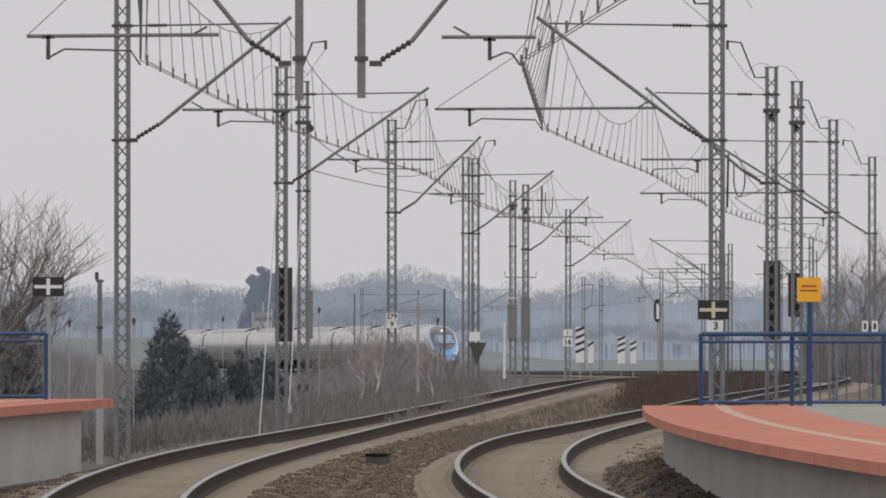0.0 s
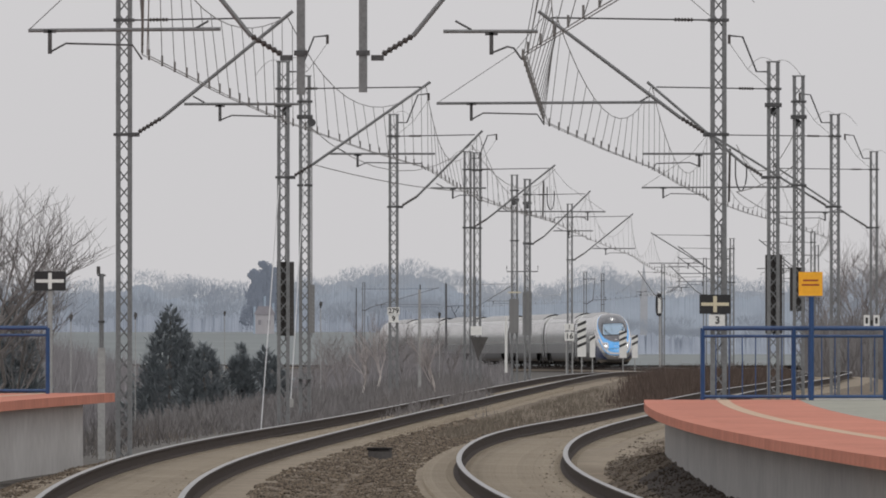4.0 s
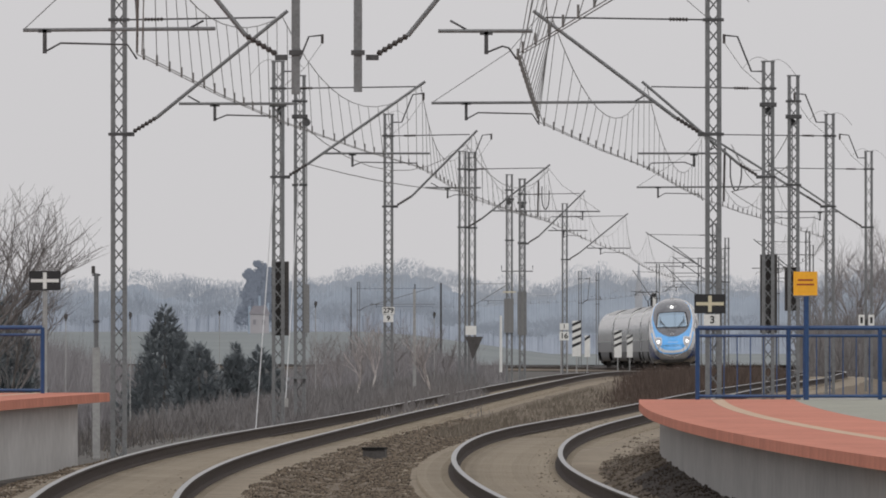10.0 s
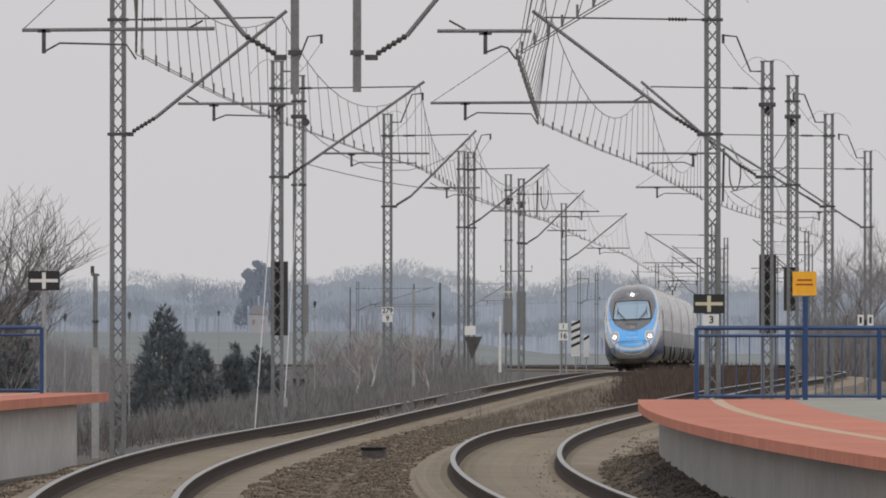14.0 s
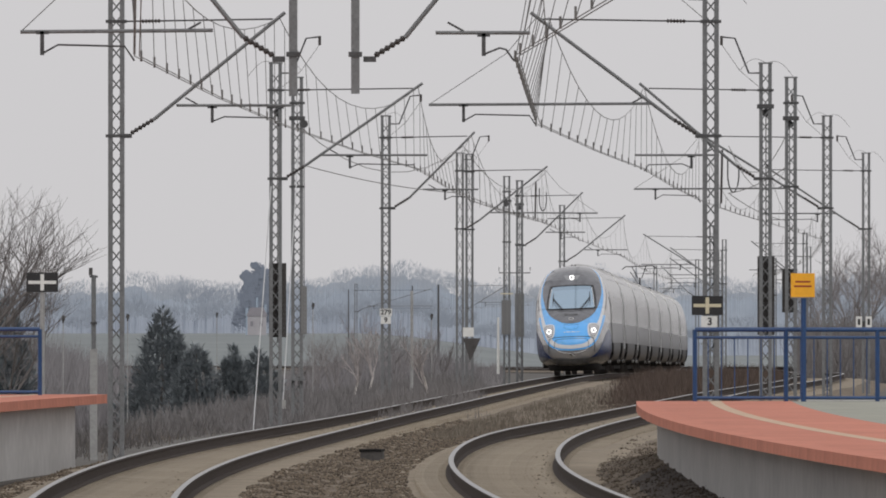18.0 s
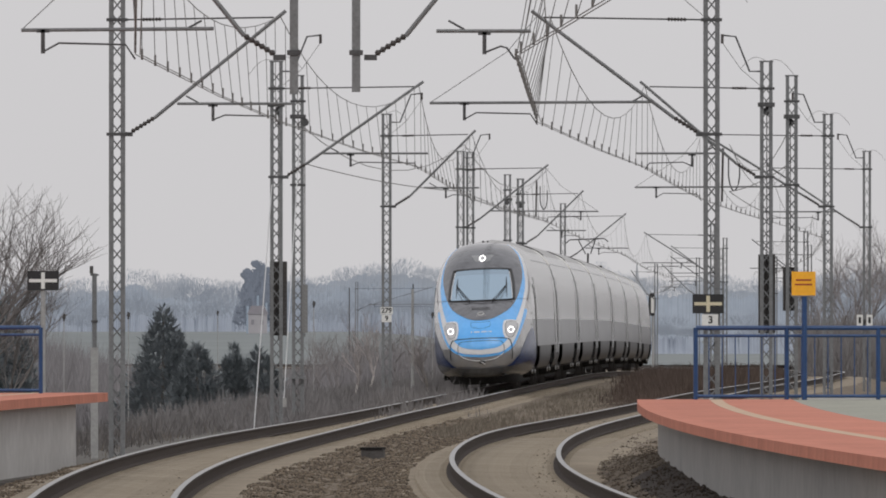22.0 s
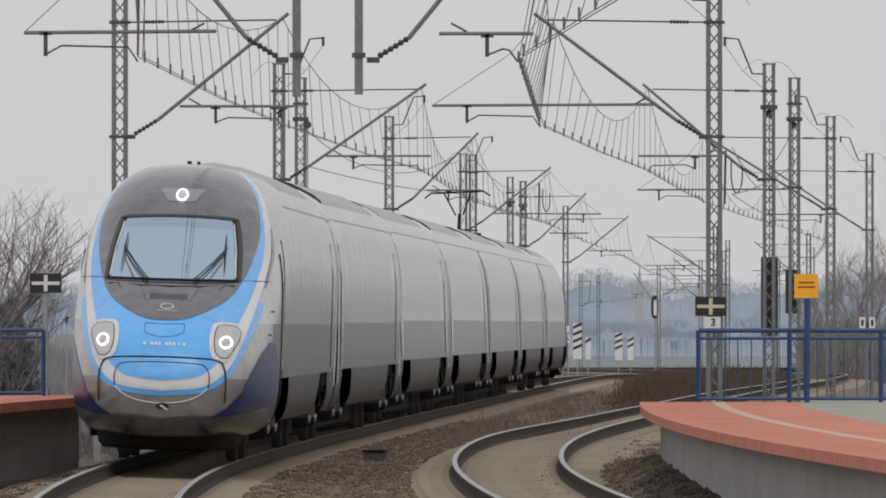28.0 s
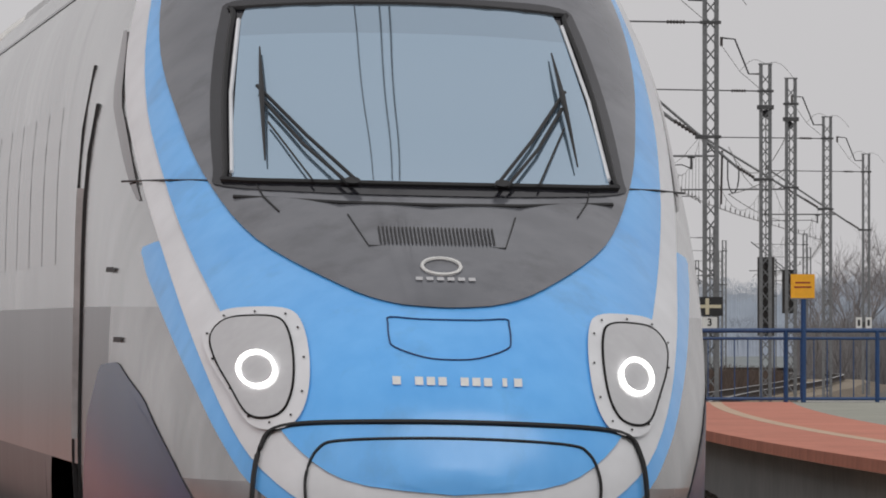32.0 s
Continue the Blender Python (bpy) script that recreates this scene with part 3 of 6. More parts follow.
def add_cantilever(t, s, reach, long_arm, z=0.0, low=0.0, past=1.75, inset=0.58):
    """Bracket on a mast: s = +1 towards +x. reach: wire's distance. Heights above the rails."""
    steel = M["steel_dark"]
    end = reach + 0.1
    part("strut", MB().tube([(s * 0.62, 0, 5.29 + z), (s * end, 0, 7.08 + z)], 0.03, 8), M["steel"], t)
    part("strut_insulator", insulator((s * 0.24, 0, 5.06 + z), (s * 0.62, 0, 5.295 + z), 0.043), M["ceramic"], t, "dark ribbed insulator")
    part("strut_hinge", MB().box(s * 0.18, 0, 5.02 + z, 0.16, 0.07, 0.07), steel, t)
    part("stay", MB().tube([(s * 0.1, 0, 6.93 + z), (s * (end - 0.2), 0, 6.97 + z)], 0.016, 6), steel, t)
    part("stay_insulator", insulator((s * 0.42, 0, 6.935 + z), (s * 0.74, 0, 6.94 + z), 0.036), M["ceramic"], t, "dark ribbed insulator")
    x0 = 1.0
    if long_arm:
        far = reach + past
        part("registration_tube", MB().tube([(s * x0, 0, 5.56 + low), (s * far, 0, 5.54 + low)], 0.024, 7), M["steel"], t)
        k = far - inset
        part("drop_bracket", MB().box(s * k, 0, 5.40 + low, 0.05, 0.05, 0.3).box(s * k, 0, 5.53 + low, 0.16, 0.05, 0.04), steel, t)
        part("steady_arm", MB().tube([(s * k, 0, 5.27 + low), (s * (k - 0.2), 0, 5.38 + low), (s * (reach + 0.12), 0, 5.36 + low), (s * reach, 0, 5.18 + low)], 0.014, 6), steel, t)
        part("tie_wire", MB().tube([(s * far, 0, 5.54 + low), (s * (reach + 0.5), 0, 6.4 + low), (s * (end - 0.1), 0, 7.0 + z)], 0.006, 5), M["wire"], t)
    else:
        far = reach + 0.2
        part("registration_tube", MB().tube([(s * x0, 0, 5.53 + low), (s * far, 0, 5.53 + low)], 0.024, 7), M["steel"], t)
        part("drop_bracket", MB().box(s * 1.6, 0, 5.38 + low, 0.05, 0.05, 0.28).box(s * 1.6, 0, 5.5 + low, 0.16, 0.05, 0.04), steel, t)
        part("steady_arm", MB().tube([(s * 1.6, 0, 5.26 + low), (s * 1.8, 0, 5.34 + low), (s * (reach - 0.1), 0, 5.32 + low), (s * reach, 0, 5.18 + low)], 0.014, 6), steel, t)
    part("hanger", MB().tube([(s * (x0 + 0.35), 0, 5.55 + low), (s * (x0 + 0.15), 0, 5.66 + low)], 0.014, 5), steel, t)


BRACE = {}


def mast(x, d, zl, top=7.5, foot=-0.75, width=0.27, label="", laced=True):
    """A mast of two laced channels; zl: rail level there."""
    t = thing("overhead_line_mast", label or "grey galvanised lattice steel mast carrying the overhead wires", "mast", m=Matrix.Translation((x, d, zl)), group="overhead line masts")
    h = top - foot
    u = [(0.0, -0.08), (0.075, -0.08), (0.075, -0.07), (0.012, -0.07), (0.012, 0.07), (0.075, 0.07), (0.075, 0.08), (0.0, 0.08)]
    a = part("leg", MB().prism([(p, q, 0) for p, q in u], (0, 0, foot), (0, 0, top)), M["steel"], t, m=pose(-width / 2, 0, 0))
    part("leg", a.data, None, t, m=pose(width / 2, 0, 0, 0, 0, 180))
    if laced:
        k, rise = width / 2 - 0.045, (0.26 if d < 300 else 0.42)
        up, down = "up%g" % rise, "down%g" % rise
        if up not in BRACE:
            BRACE[up] = MB().prism([(-k, 0, 0), (-k, 0, 0.038), (k, 0, rise), (k, 0, rise - 0.038)], (0, -0.004, 0), (0, 0.004, 0)).mesh("lacing_bar", M["steel"])
            BRACE[down] = MB().prism([(k, 0, 0), (k, 0, 0.038), (-k, 0, rise), (-k, 0, rise - 0.038)], (0, -0.004, 0), (0, 0.004, 0)).mesh("lacing_bar", M["steel"])
        for i in range(int(h / rise)):
            for y, sgn in ((-0.086, 0), (0.086, 1)):
                part("lacing_bar", BRACE[up if (i + sgn) % 2 else down], None, t, m=pose(0, y, foot + i * rise))
    for zz in (5.02, 6.93):
        part("clamp", MB().box(0, 0, zz, width + 0.08, 0.2, 0.05), M["steel_dark"], t)
    part("cap", MB().box(0, 0, top + 0.015, width + 0.03, 0.19, 0.03), M["steel"], t)
    part("footing", MB().box(0, 0, foot, 0.5, 0.5, 0.36), M["concrete"], t, "concrete footing")
    return t


def top_arm(t, s, top=7.5):
    part("feeder_arm", MB().tube([(s * 0.1, 0, top - 0.2), (s * 0.36, 0, top - 0.2), (s * 0.66, 0, top + 0.55), (s * 0.95, 0, top + 0.58)], 0.022, 6), M["steel_dark"], t)
    part("feeder_cable", MB().tube([(s * 0.95, 0, top + 0.42), (s * 0.55, 0, top - 0.15), (s * 0.14, 0, top - 0.5)], 0.006, 5), M["wire"], t)
    arc = [(s * (0.55 - 0.55 * k / 8), 0, top - 0.14 + 0.16 * k / 8 + 0.16 * math.sin(math.pi * k / 8)) for k in range(9)]
    part("jumper_cable", MB().tube(arc, 0.005, 5), M["wire"], t)
    arc = [(-s * 0.6 * k / 8, 0.0, top - 0.28 * k / 8 + 0.17 * math.sin(math.pi * k / 8)) for k in range(9)]
    part("jumper_cable", MB().tube(arc, 0.005, 5), M["wire"], t)
    part("feeder_clamp", MB().box(s * 0.95, 0, top + 0.5, 0.06, 0.06, 0.2), M["ceramic"], t)


def weights(t, x, z0, z1, wide=0.2, material="weight", y=-0.05):
    """A stack of tensioning weights hanging beside the mast, disc by disc."""
    n = int((z1 - z0) / 0.1)
    me = MB().box(0, 0, 0, wide, wide, 0.099).mesh("weight", M[material])
    for i in range(n):
        part("weight", me, None, t, m=pose(x, y, z0 + 0.05 + i * 0.1))
    part("weight_rod", MB().tube([(x, y, z0 - 0.1), (x, y, 6.4)], 0.012, 5), M["wire"], t)
    part("collar", MB().box(0, 0, 6.58, 0.36, 0.26, 0.09), M["steel_dark"], t)
    part("pulley", MB().tube([(x, y - 0.06, 6.45), (x, y + 0.06, 6.45)], 0.09, 14), M["steel_dark"], t, "tensioning pulley wheel")


# d, side (-1: beyond track one, +1: its other side), x of the mast, long arm
FIRST = [(174, 218, False), (225, 500, False), (282, 695, False), (343, 826, True), (405, 932, False), (466, 1007, False),
         (530, 1272, False), (592, 1294, False), (655, 1287, False), (710, 1246, False), (758, 1172, False), (822, 1034, False), (880, 838, False), (940, 642, False)]
SECOND = [(174, 1270, True, 962), (225, 1367, False, 1152), (282, 1476, True, 1252), (343, 1545, False, 1372)]
HUNG = {174: 506, 225: 752}
wire_first, wire_second = [], []


def stagger(i):
    return 0.2 if i % 2 else -0.15


def build_masts():
    for i, (d, xp, la) in enumerate(FIRST):
        x, zl = lateral(xp, d), level(d)
        wire = lateral(HUNG[d], d) if d in HUNG else px(d) + stagger(i)
        t = mast(x, d, zl, laced=d < 700)
        s = 1 if wire > x else -1
        add_cantilever(t, s, abs(wire - x), la)
        if d in (225, 282, 343):
            top_arm(t, 1)
        wire_first.append((d, wire))
        if d == 225:
            weights(t, 0.04, 1.6, 3.3, 0.37, y=0.3)
    for i, (d, xp, la, xw) in enumerate(SECOND):
        x, zl = lateral(xp, d), level(d)
        wire = lateral(xw, d)
        t = mast(x, d, zl)
        add_cantilever(t, -1, abs(wire - x), la, past=1.8)
        top_arm(t, -1)
        wire_second.append((d, wire))
        if d == 225:
            weights(t, 0.02, 1.65, 3.35, 0.36, y=0.3)
    # anchor masts of the overlap spans, with tensioning weights
    t = mast(lateral(538, 238), 238, 0)
    weights(t, 0.16, 1.65, 2.75, 0.13, "greybox")
    part("ledge", MB().box(0, -0.1, 0.62, 0.38, 0.2, 0.05), M["steel"], t)
    t = mast(lateral(1412, 238), 238, 0)
    weights(t, -0.02, 2.15, 3.2, 0.34, y=0.3)
    t = mast(lateral(909, 397), 397, 0)
    weights(t, -0.02, 1.5, 2.9, 0.36, "greybox")
    part("frame", MB().box(0, -0.26, 3.05, 0.5, 0.03, 0.05), M["offwhite"], t)
    t = mast(lateral(843, 345), 345, 0)
    t = mast(lateral(932, 407), 408.5, 0)
    part("cross_arm", MB().tube([(-0.8, -0.1, 4.12), (-0.8, -0.1, 3.9), (0.42, -0.1, 3.9), (0.42, -0.1, 4.12)], 0.022, 6), M["steel_dark"], t)
    weights(t, 0.0, 1.4, 3.1, 0.36, "greybox")
    t = mast(lateral(1437, 560), 560, level(560))
    add_cantilever(t, -1, 2.8, False)
    mast(lateral(1383, 700), 700, level(700), laced=False)
    t = mast(lateral(1444, 630), 630, level(630), laced=False)
    add_cantilever(t, -1, 2.6, False)
    t = mast(lateral(1065, 838), 838, level(838), laced=False)


build_masts()


def build_gantry():
    """Portal over both tracks; its drop posts carry the brackets."""
    d = 130
    t = thing("overhead_line_gantry", "grey steel portal over both tracks with hanging drop posts", "gantry", m=Matrix.Translation((0, d, 0)))
    for x in (-8.4, 7.4):
        mb = MB()
        for k in (-0.14, 0.14):
            mb.box(x + k, 0, 4, 0.06, 0.18, 9)
        part("portal_leg", mb, M["steel"], t)
    part("beam", MB().box(-0.5, 0, 8.3, 16.2, 0.3, 0.4), M["steel"], t)
    for xp, low in ((531, 4.72), (641, 4.75)):
        x = lateral(xp, d)
        part("drop_post", MB().box(x, 0, (low + 8.1) / 2, 0.105, 0.12, 8.1 - low), M["steel"], t)
        part("post_clamp", MB().box(x, 0, 5.24, 0.17, 0.16, 0.06), M["steel_dark"], t)
    for xp, s, wx, la in ((531, -1, lateral(250, d), True), (641, 1, lateral(922, d), False)):
        h = thing("b", "", "")
        add_cantilever(h, s, abs(wx - lateral(xp, d)), la, 0.16, -0.02, 1.42, 0.27)
        for o in list(h.children):
            o.parent = t
            o.matrix_basis = pose(lateral(xp, d), 0, 0)
        bpy.data.objects.remove(h)
        (wire_first if s < 0 else wire_second).append((d, wx))


build_gantry()


def build_wires(name, pts, lean, near_x, dip=1.15, held=None):
    """Contact wire, carrying wire and droppers over one track."""
    pts = sorted(pts)
    pts = [(20, px(20) + near_x - 0.75), (78, px(78) + near_x)] + pts
    t = thing(name, "copper contact wire hung by droppers from a sagging carrying wire", "overhead wires", group="overhead lines")
    low, high = [], []
    for (d0, x0), (d1, x1) in zip(pts, pts[1:]):
        span = d1 - d0
        n = 12
        b0, b1 = (held or {}).get(d0, 0.0), (held or {}).get(d1, 0.0)
        for i in range(n + (1 if d1 == pts[-1][0] else 0)):
            u = i / n
            d = d0 + span * u
            x = x0 + (x1 - x0) * u
            zl = level(d)
            low.append((x, d, zl + 5.18 + 0.04 * abs(2 * u - 1)))
            sag = dip * 4 * u * (1 - u) * (span / 57) ** 2
            high.append((x + b0 + (b1 - b0) * u + lean * math.sin(math.pi * u), d, zl + 7.0 - sag))
        drops, thin = (14, 0.0055) if d0 < 340 else (9, 0.0035)
        for i in range(drops):
            u = (i + 0.5) / drops
            d, x = d0 + span * u, x0 + (x1 - x0) * u
            sag = dip * 4 * u * (1 - u) * (span / 57) ** 2
            z0, z1 = level(d) + 5.19, level(d) + 7.0 - sag
            part("dropper", MB().tube([(x, d, z0), (x + b0 + (b1 - b0) * u + lean * math.sin(math.pi * u), d, z1)], thin, 4).box(x, d, z0 + 0.07, 0.028, 0.028, 0.14), M["wire"], t)
    part("contact_wire", MB().tube(low, 0.0068, 5), M["wire"], t)
    part("contact_wire", MB().tube([(x + 0.06, d, z) for x, d, z in low], 0.0068, 5), M["wire"], t)
    part("carrying_wire", MB().tube(high, 0.0075, 5), M["wire"], t)


build_wires("overhead_line", wire_first, -0.13, 0.1)
build_wires("overhead_line", wire_second + [(405, px(405) + gap(405)), (466, px(466) + gap(466)), (530, px(530) + gap(530)), (560, px(560) + gap(560)), (620, px(620) + 6)], 0.03, 5.0, 1.45, {130: 0.3, 174: 0.2})

def build_overlap(xa, za, pts, track):
    """The second pair of wires where two lengths of line overlap; it rises to the tensioning mast."""
    t = thing("overlap_wires", "second pair of copper wires rising to a tensioning mast", "overhead wires", group="overhead lines")
    for name, z0, z1, sag, r in (("contact_wire", za - 0.9, 5.3, 0.12, 0.011), ("carrying_wire", za, 6.95, 0.9, 0.010)):
        line = []
        stops = [(238.0, xa, z0)] + [(d, x, (z1 if k else (z0 + z1) / 2)) for k, (d, x) in enumerate(pts)]
        for (d0, x0, a), (d1, x1, b) in zip(stops, stops[1:]):
            for i in range(9):
                u = i / 8
                line.append((x0 + (x1 - x0) * u, d0 + (d1 - d0) * u, a + (b - a) * u - sag * 4 * u * (1 - u) + level(d0 + (d1 - d0) * u)))
        part(name, MB().tube(line, r, 5), M["wire"], t)
    if track == 1:
        for i in range(9):
            u = (i + 0.5) / 9
            d, x = 282 + 61 * u, pts[0][1] + (pts[1][1] - pts[0][1]) * u
            part("dropper", MB().tube([(x, d, 5.15), (x, d, 6.5 - 2.6 * u * (1 - u))], 0.005, 4), M["wire"], t)


build_overlap(lateral(538, 238), 6.45, [(282, px(282) - 0.35), (343, px(343) + 0.3)], 1)
build_overlap(lateral(1412, 238), 6.45, [(282, px(282) + gap(282) + 0.4), (343, px(343) + gap(343) - 0.2)], 2)


def jumper_loop(x, d, z, wide, drop):
    """A slack loop of cable joining two lengths of wire."""
    t = thing("jumper_loop", "dark slack loop of cable hanging between two overhead wires", "cable", group="jumper loops")
    pts = [(x + wide * (k / 10 - 0.5), d, z - drop * math.sin(math.pi * k / 10) ** 0.6) for k in range(11)]
    part("cable", MB().tube([(x - wide / 2, d, z + 0.5)] + pts + [(x + wide / 2, d, z + 0.35)], 0.022, 6), M["steel_dark"], t)
    part("rod", MB().tube([(x - wide * 1.1, d, z - drop - 0.3), (x - wide * 1.0, d, z + 0.75)], 0.035, 6), M["ceramic"], t, "dark insulating rod")


jumper_loop(lateral(973, 384), 384, 6.4, 0.26, 0.34)
jumper_loop(lateral(1310, 282), 282, 5.85, 0.3, 0.4)


# ---- train ----
UPPER = [(0, 1.22), (0.12, 1.52), (0.35, 1.75), (0.82, 2.02), (1.45, 2.28), (2.05, 2.52), (2.65, 2.80), (3.25, 3.08), (3.85, 3.37), (4.6, 3.71), (5.4, 3.95), (6.3, 4.08), (7.4, 4.13), (9, 4.14)]
LOWER = [(0, 1.02), (0.07, 0.80), (0.17, 0.60), (0.32, 0.46), (0.6, 0.385), (1.2, 0.36), (9, 0.36)]
HALF = [(0, 0.22), (0.05, 0.5), (0.15, 0.72), (0.32, 0.88), (0.6, 1.01), (1.0, 1.12), (1.6, 1.23), (2.4, 1.32), (3.4, 1.38), (4.6, 1.40), (6, 1.405), (9, 1.405)]


def profile(pts, n=1800):
    """A smooth monotone curve through the points, sampled every 5 mm behind the nose tip."""
    x, v = np.array([p[0] for p in pts], float), np.array([p[1] for p in pts], float)
    h, g = np.diff(x), np.diff(v) / np.diff(x)
    m = np.zeros(len(x))
    m[0], m[-1] = g[0], g[-1]
    for i in range(1, len(x) - 1):
        if g[i - 1] * g[i] > 0:
            w1, w2 = 2 * h[i] + h[i - 1], h[i] + 2 * h[i - 1]
            m[i] = (w1 + w2) / (w1 / g[i - 1] + w2 / g[i])
    out = []
    for q in np.linspace(0, 9, n + 1):
        i = int(np.clip(np.searchsorted(x, q) - 1, 0, len(x) - 2))
        u = (q - x[i]) / h[i]
        out.append(float((1 + 2 * u) * (1 - u) ** 2 * v[i] + u * (1 - u) ** 2 * h[i] * m[i] + u * u * (3 - 2 * u) * v[i + 1] + u * u * (u - 1) * h[i] * m[i + 1]))
    return out


TOP_LINE, BOTTOM_LINE, SIDE_LINE = profile(UPPER), profile(LOWER), profile(HALF)
SQUARE, SQUARE_LOW = profile([(0, 2.15), (1.5, 2.5), (3, 2.75), (7, 2.9), (9, 2.9)]), profile([(0, 2.2), (0.6, 3.0), (2, 4.2), (4, 5.6), (9, 6.6)])


def sect(y, low=False):
    """Half width, mid height, half height and squareness of the section y behind the nose tip."""
    k = min(max(0.0, y), 8.999) * 200
    i = int(k)
    u = k - i
    zt, zb, a, n = (c[i] * (1 - u) + c[i + 1] * u for c in (TOP_LINE, BOTTOM_LINE, SIDE_LINE, SQUARE_LOW if low else SQUARE))
    return a, (zt + zb) / 2, (zt - zb) / 2, n


def half_at(y, z):
    a, zc, b, n = sect(y)
    if z < zc:
        n = sect(y, True)[3]
    k = 1 - (abs(z - zc) / b) ** n
    return a * max(0.0, k) ** (1 / n)


def face_y(x, z):
    """How far behind the tip the nose's skin lies at (x, z) of its front view."""
    lo, hi = 0.0, 9.0
    for _ in range(26):
        y = (lo + hi) / 2
        a, zc, b, n = sect(y)
        if z < zc:
            n = sect(y, True)[3]
        if (abs(x) / a) ** n + (abs(z - zc) / b) ** n <= 1:
            hi = y
        else:
            lo = y
    return hi


def skin(x, z, out):
    """A point of the nose's skin, lifted by out along its normal."""
    e = 0.02
    y = face_y(x, z)
    gx, gz = (face_y(x + e, z) - face_y(x - e, z)) / (2 * e), (face_y(x, z + e) - face_y(x, z - e)) / (2 * e)
    n = Vector((gx, -1, gz)).normalized()
    return Vector((x, y, z)) + n * out


def curve_at(outline, z):
    """x of an outline [(x, z)...] given bottom to top."""
    return float(np.interp(z, [p[1] for p in outline], [p[0] for p in outline]))


def smooth_line(pts, n=6):
    """Rounds a list of points by a Catmull-Rom curve."""
    out = []
    for i in range(len(pts) - 1):
        p0, p1, p2, p3 = (Vector(pts[max(0, i - 1)]), Vector(pts[i]), Vector(pts[i + 1]), Vector(pts[min(len(pts) - 1, i + 2)]))
        for k in range(n):
            u = k / n
            out.append(0.5 * (2 * p1 + (p2 - p0) * u + (2 * p0 - 5 * p1 + 4 * p2 - p3) * u * u + (3 * p1 - p0 - 3 * p2 + p3) * u ** 3))
    return out + [Vector(pts[-1])]


def disk_panel(outline, out, cols=36, rows=46):
    """Skin panel filling |x| <= outline(z)."""
    o = [(p.x, p.y) for p in smooth_line([(a, b) for a, b in outline])]
    z0, z1 = o[0][1], o[-1][1]
    rr = []
    for i in range(rows + 1):
        u = 0.5 - 0.5 * math.cos(math.pi * i / rows)
        z = z0 + (z1 - z0) * u
        w = max(0.002, curve_at(o, z))
        w = min(w, half_at(8.5, z) * 0.9995)
        rr.append([skin(w * math.sin(math.pi / 2 * (2 * j / cols - 1)), z, out) for j in range(cols + 1)])
    return MB().quad_grid(rr)


def star_panel(outline, out, rings=7, c=None):
    """Skin panel filling a star-shaped outline."""
    cx = sum(p[0] for p in outline) / len(outline) if c is None else c[0]
    cz = sum(p[1] for p in outline) / len(outline) if c is None else c[1]
    rr = [[skin(cx + (x - cx) * k / rings, cz + (z - cz) * k / rings, out) for x, z in outline] for k in range(rings + 1)]
    rr[0] = [skin(cx + (x - cx) * 0.02, cz + (z - cz) * 0.02, out) for x, z in outline]
    mb = MB().quad_grid(rr, True)
    mb.f.append(tuple(range(len(outline))))
    return mb


def ring_line(outline, r, out, close=True):
    pts = [skin(x, z, out) for x, z in outline]
    if close:
        pts = pts + pts[:1]
    return MB().tube(pts, r, 5)


def closed(pts, n=5):
    """Rounds a closed outline."""
    k = len(pts)
    out = []
    for i in range(k):
        p0, p1, p2, p3 = (Vector(pts[(i + j - 1) % k]) for j in range(4))
        for q in range(n):
            u = q / n
            v = 0.5 * (2 * p1 + (p2 - p0) * u + (2 * p0 - 5 * p1 + 4 * p2 - p3) * u * u + (3 * p1 - p0 - 3 * p2 + p3) * u ** 3)
            out.append((v.x, v.y))
    return out


def oval(cx, cz, rx, rz, n=20, p=2.0):
    return [(cx + rx * math.copysign(abs(math.cos(a)) ** (2 / p), math.cos(a)), cz + rz * math.copysign(abs(math.sin(a)) ** (2 / p), math.sin(a))) for a in (2 * math.pi * i / n for i in range(n))]


def shell_piece(ys, zlo, zhi, steps):
    """Both sides of the body between two heights, along ys; joined over the roof where zhi is above it."""
    mb = MB()
    top = zhi > 4.1
    if top:
        rows = []
        for y in ys:
            a, zc, b, n = sect(y)
            z0 = min(max(zlo, zc - b), zc + b * 0.98)
            u0 = math.asin(max(-1, min(1, (z0 - zc) / b)))
            half = []
            for i in range(steps + 1):
                u = u0 + (math.pi / 2 - u0) * i / steps
                s = max(0, math.sin(u)) if u >= 0 else math.sin(u)
                z = zc + b * math.copysign(abs(s), s)
                half.append((half_at(y, z), y, z))
            half[-1] = (0, y, zc + b)
            rows.append(half + [(-p[0], p[1], p[2]) for p in half[-2::-1]])
        mb.quad_grid(rows)
    else:
        for sgn in (-1, 1):
            rows = []
            for y in ys:
                a, zc, b, n = sect(y)
                z0, z1 = max(zlo, zc - b), max(min(zhi, zc + b), zc - b)
                rows.append([(sgn * half_at(y, z0 + (z1 - z0) * i / steps), y, z0 + (z1 - z0) * i / steps) for i in range(steps + 1)])
            mb.quad_grid(rows)
    return mb


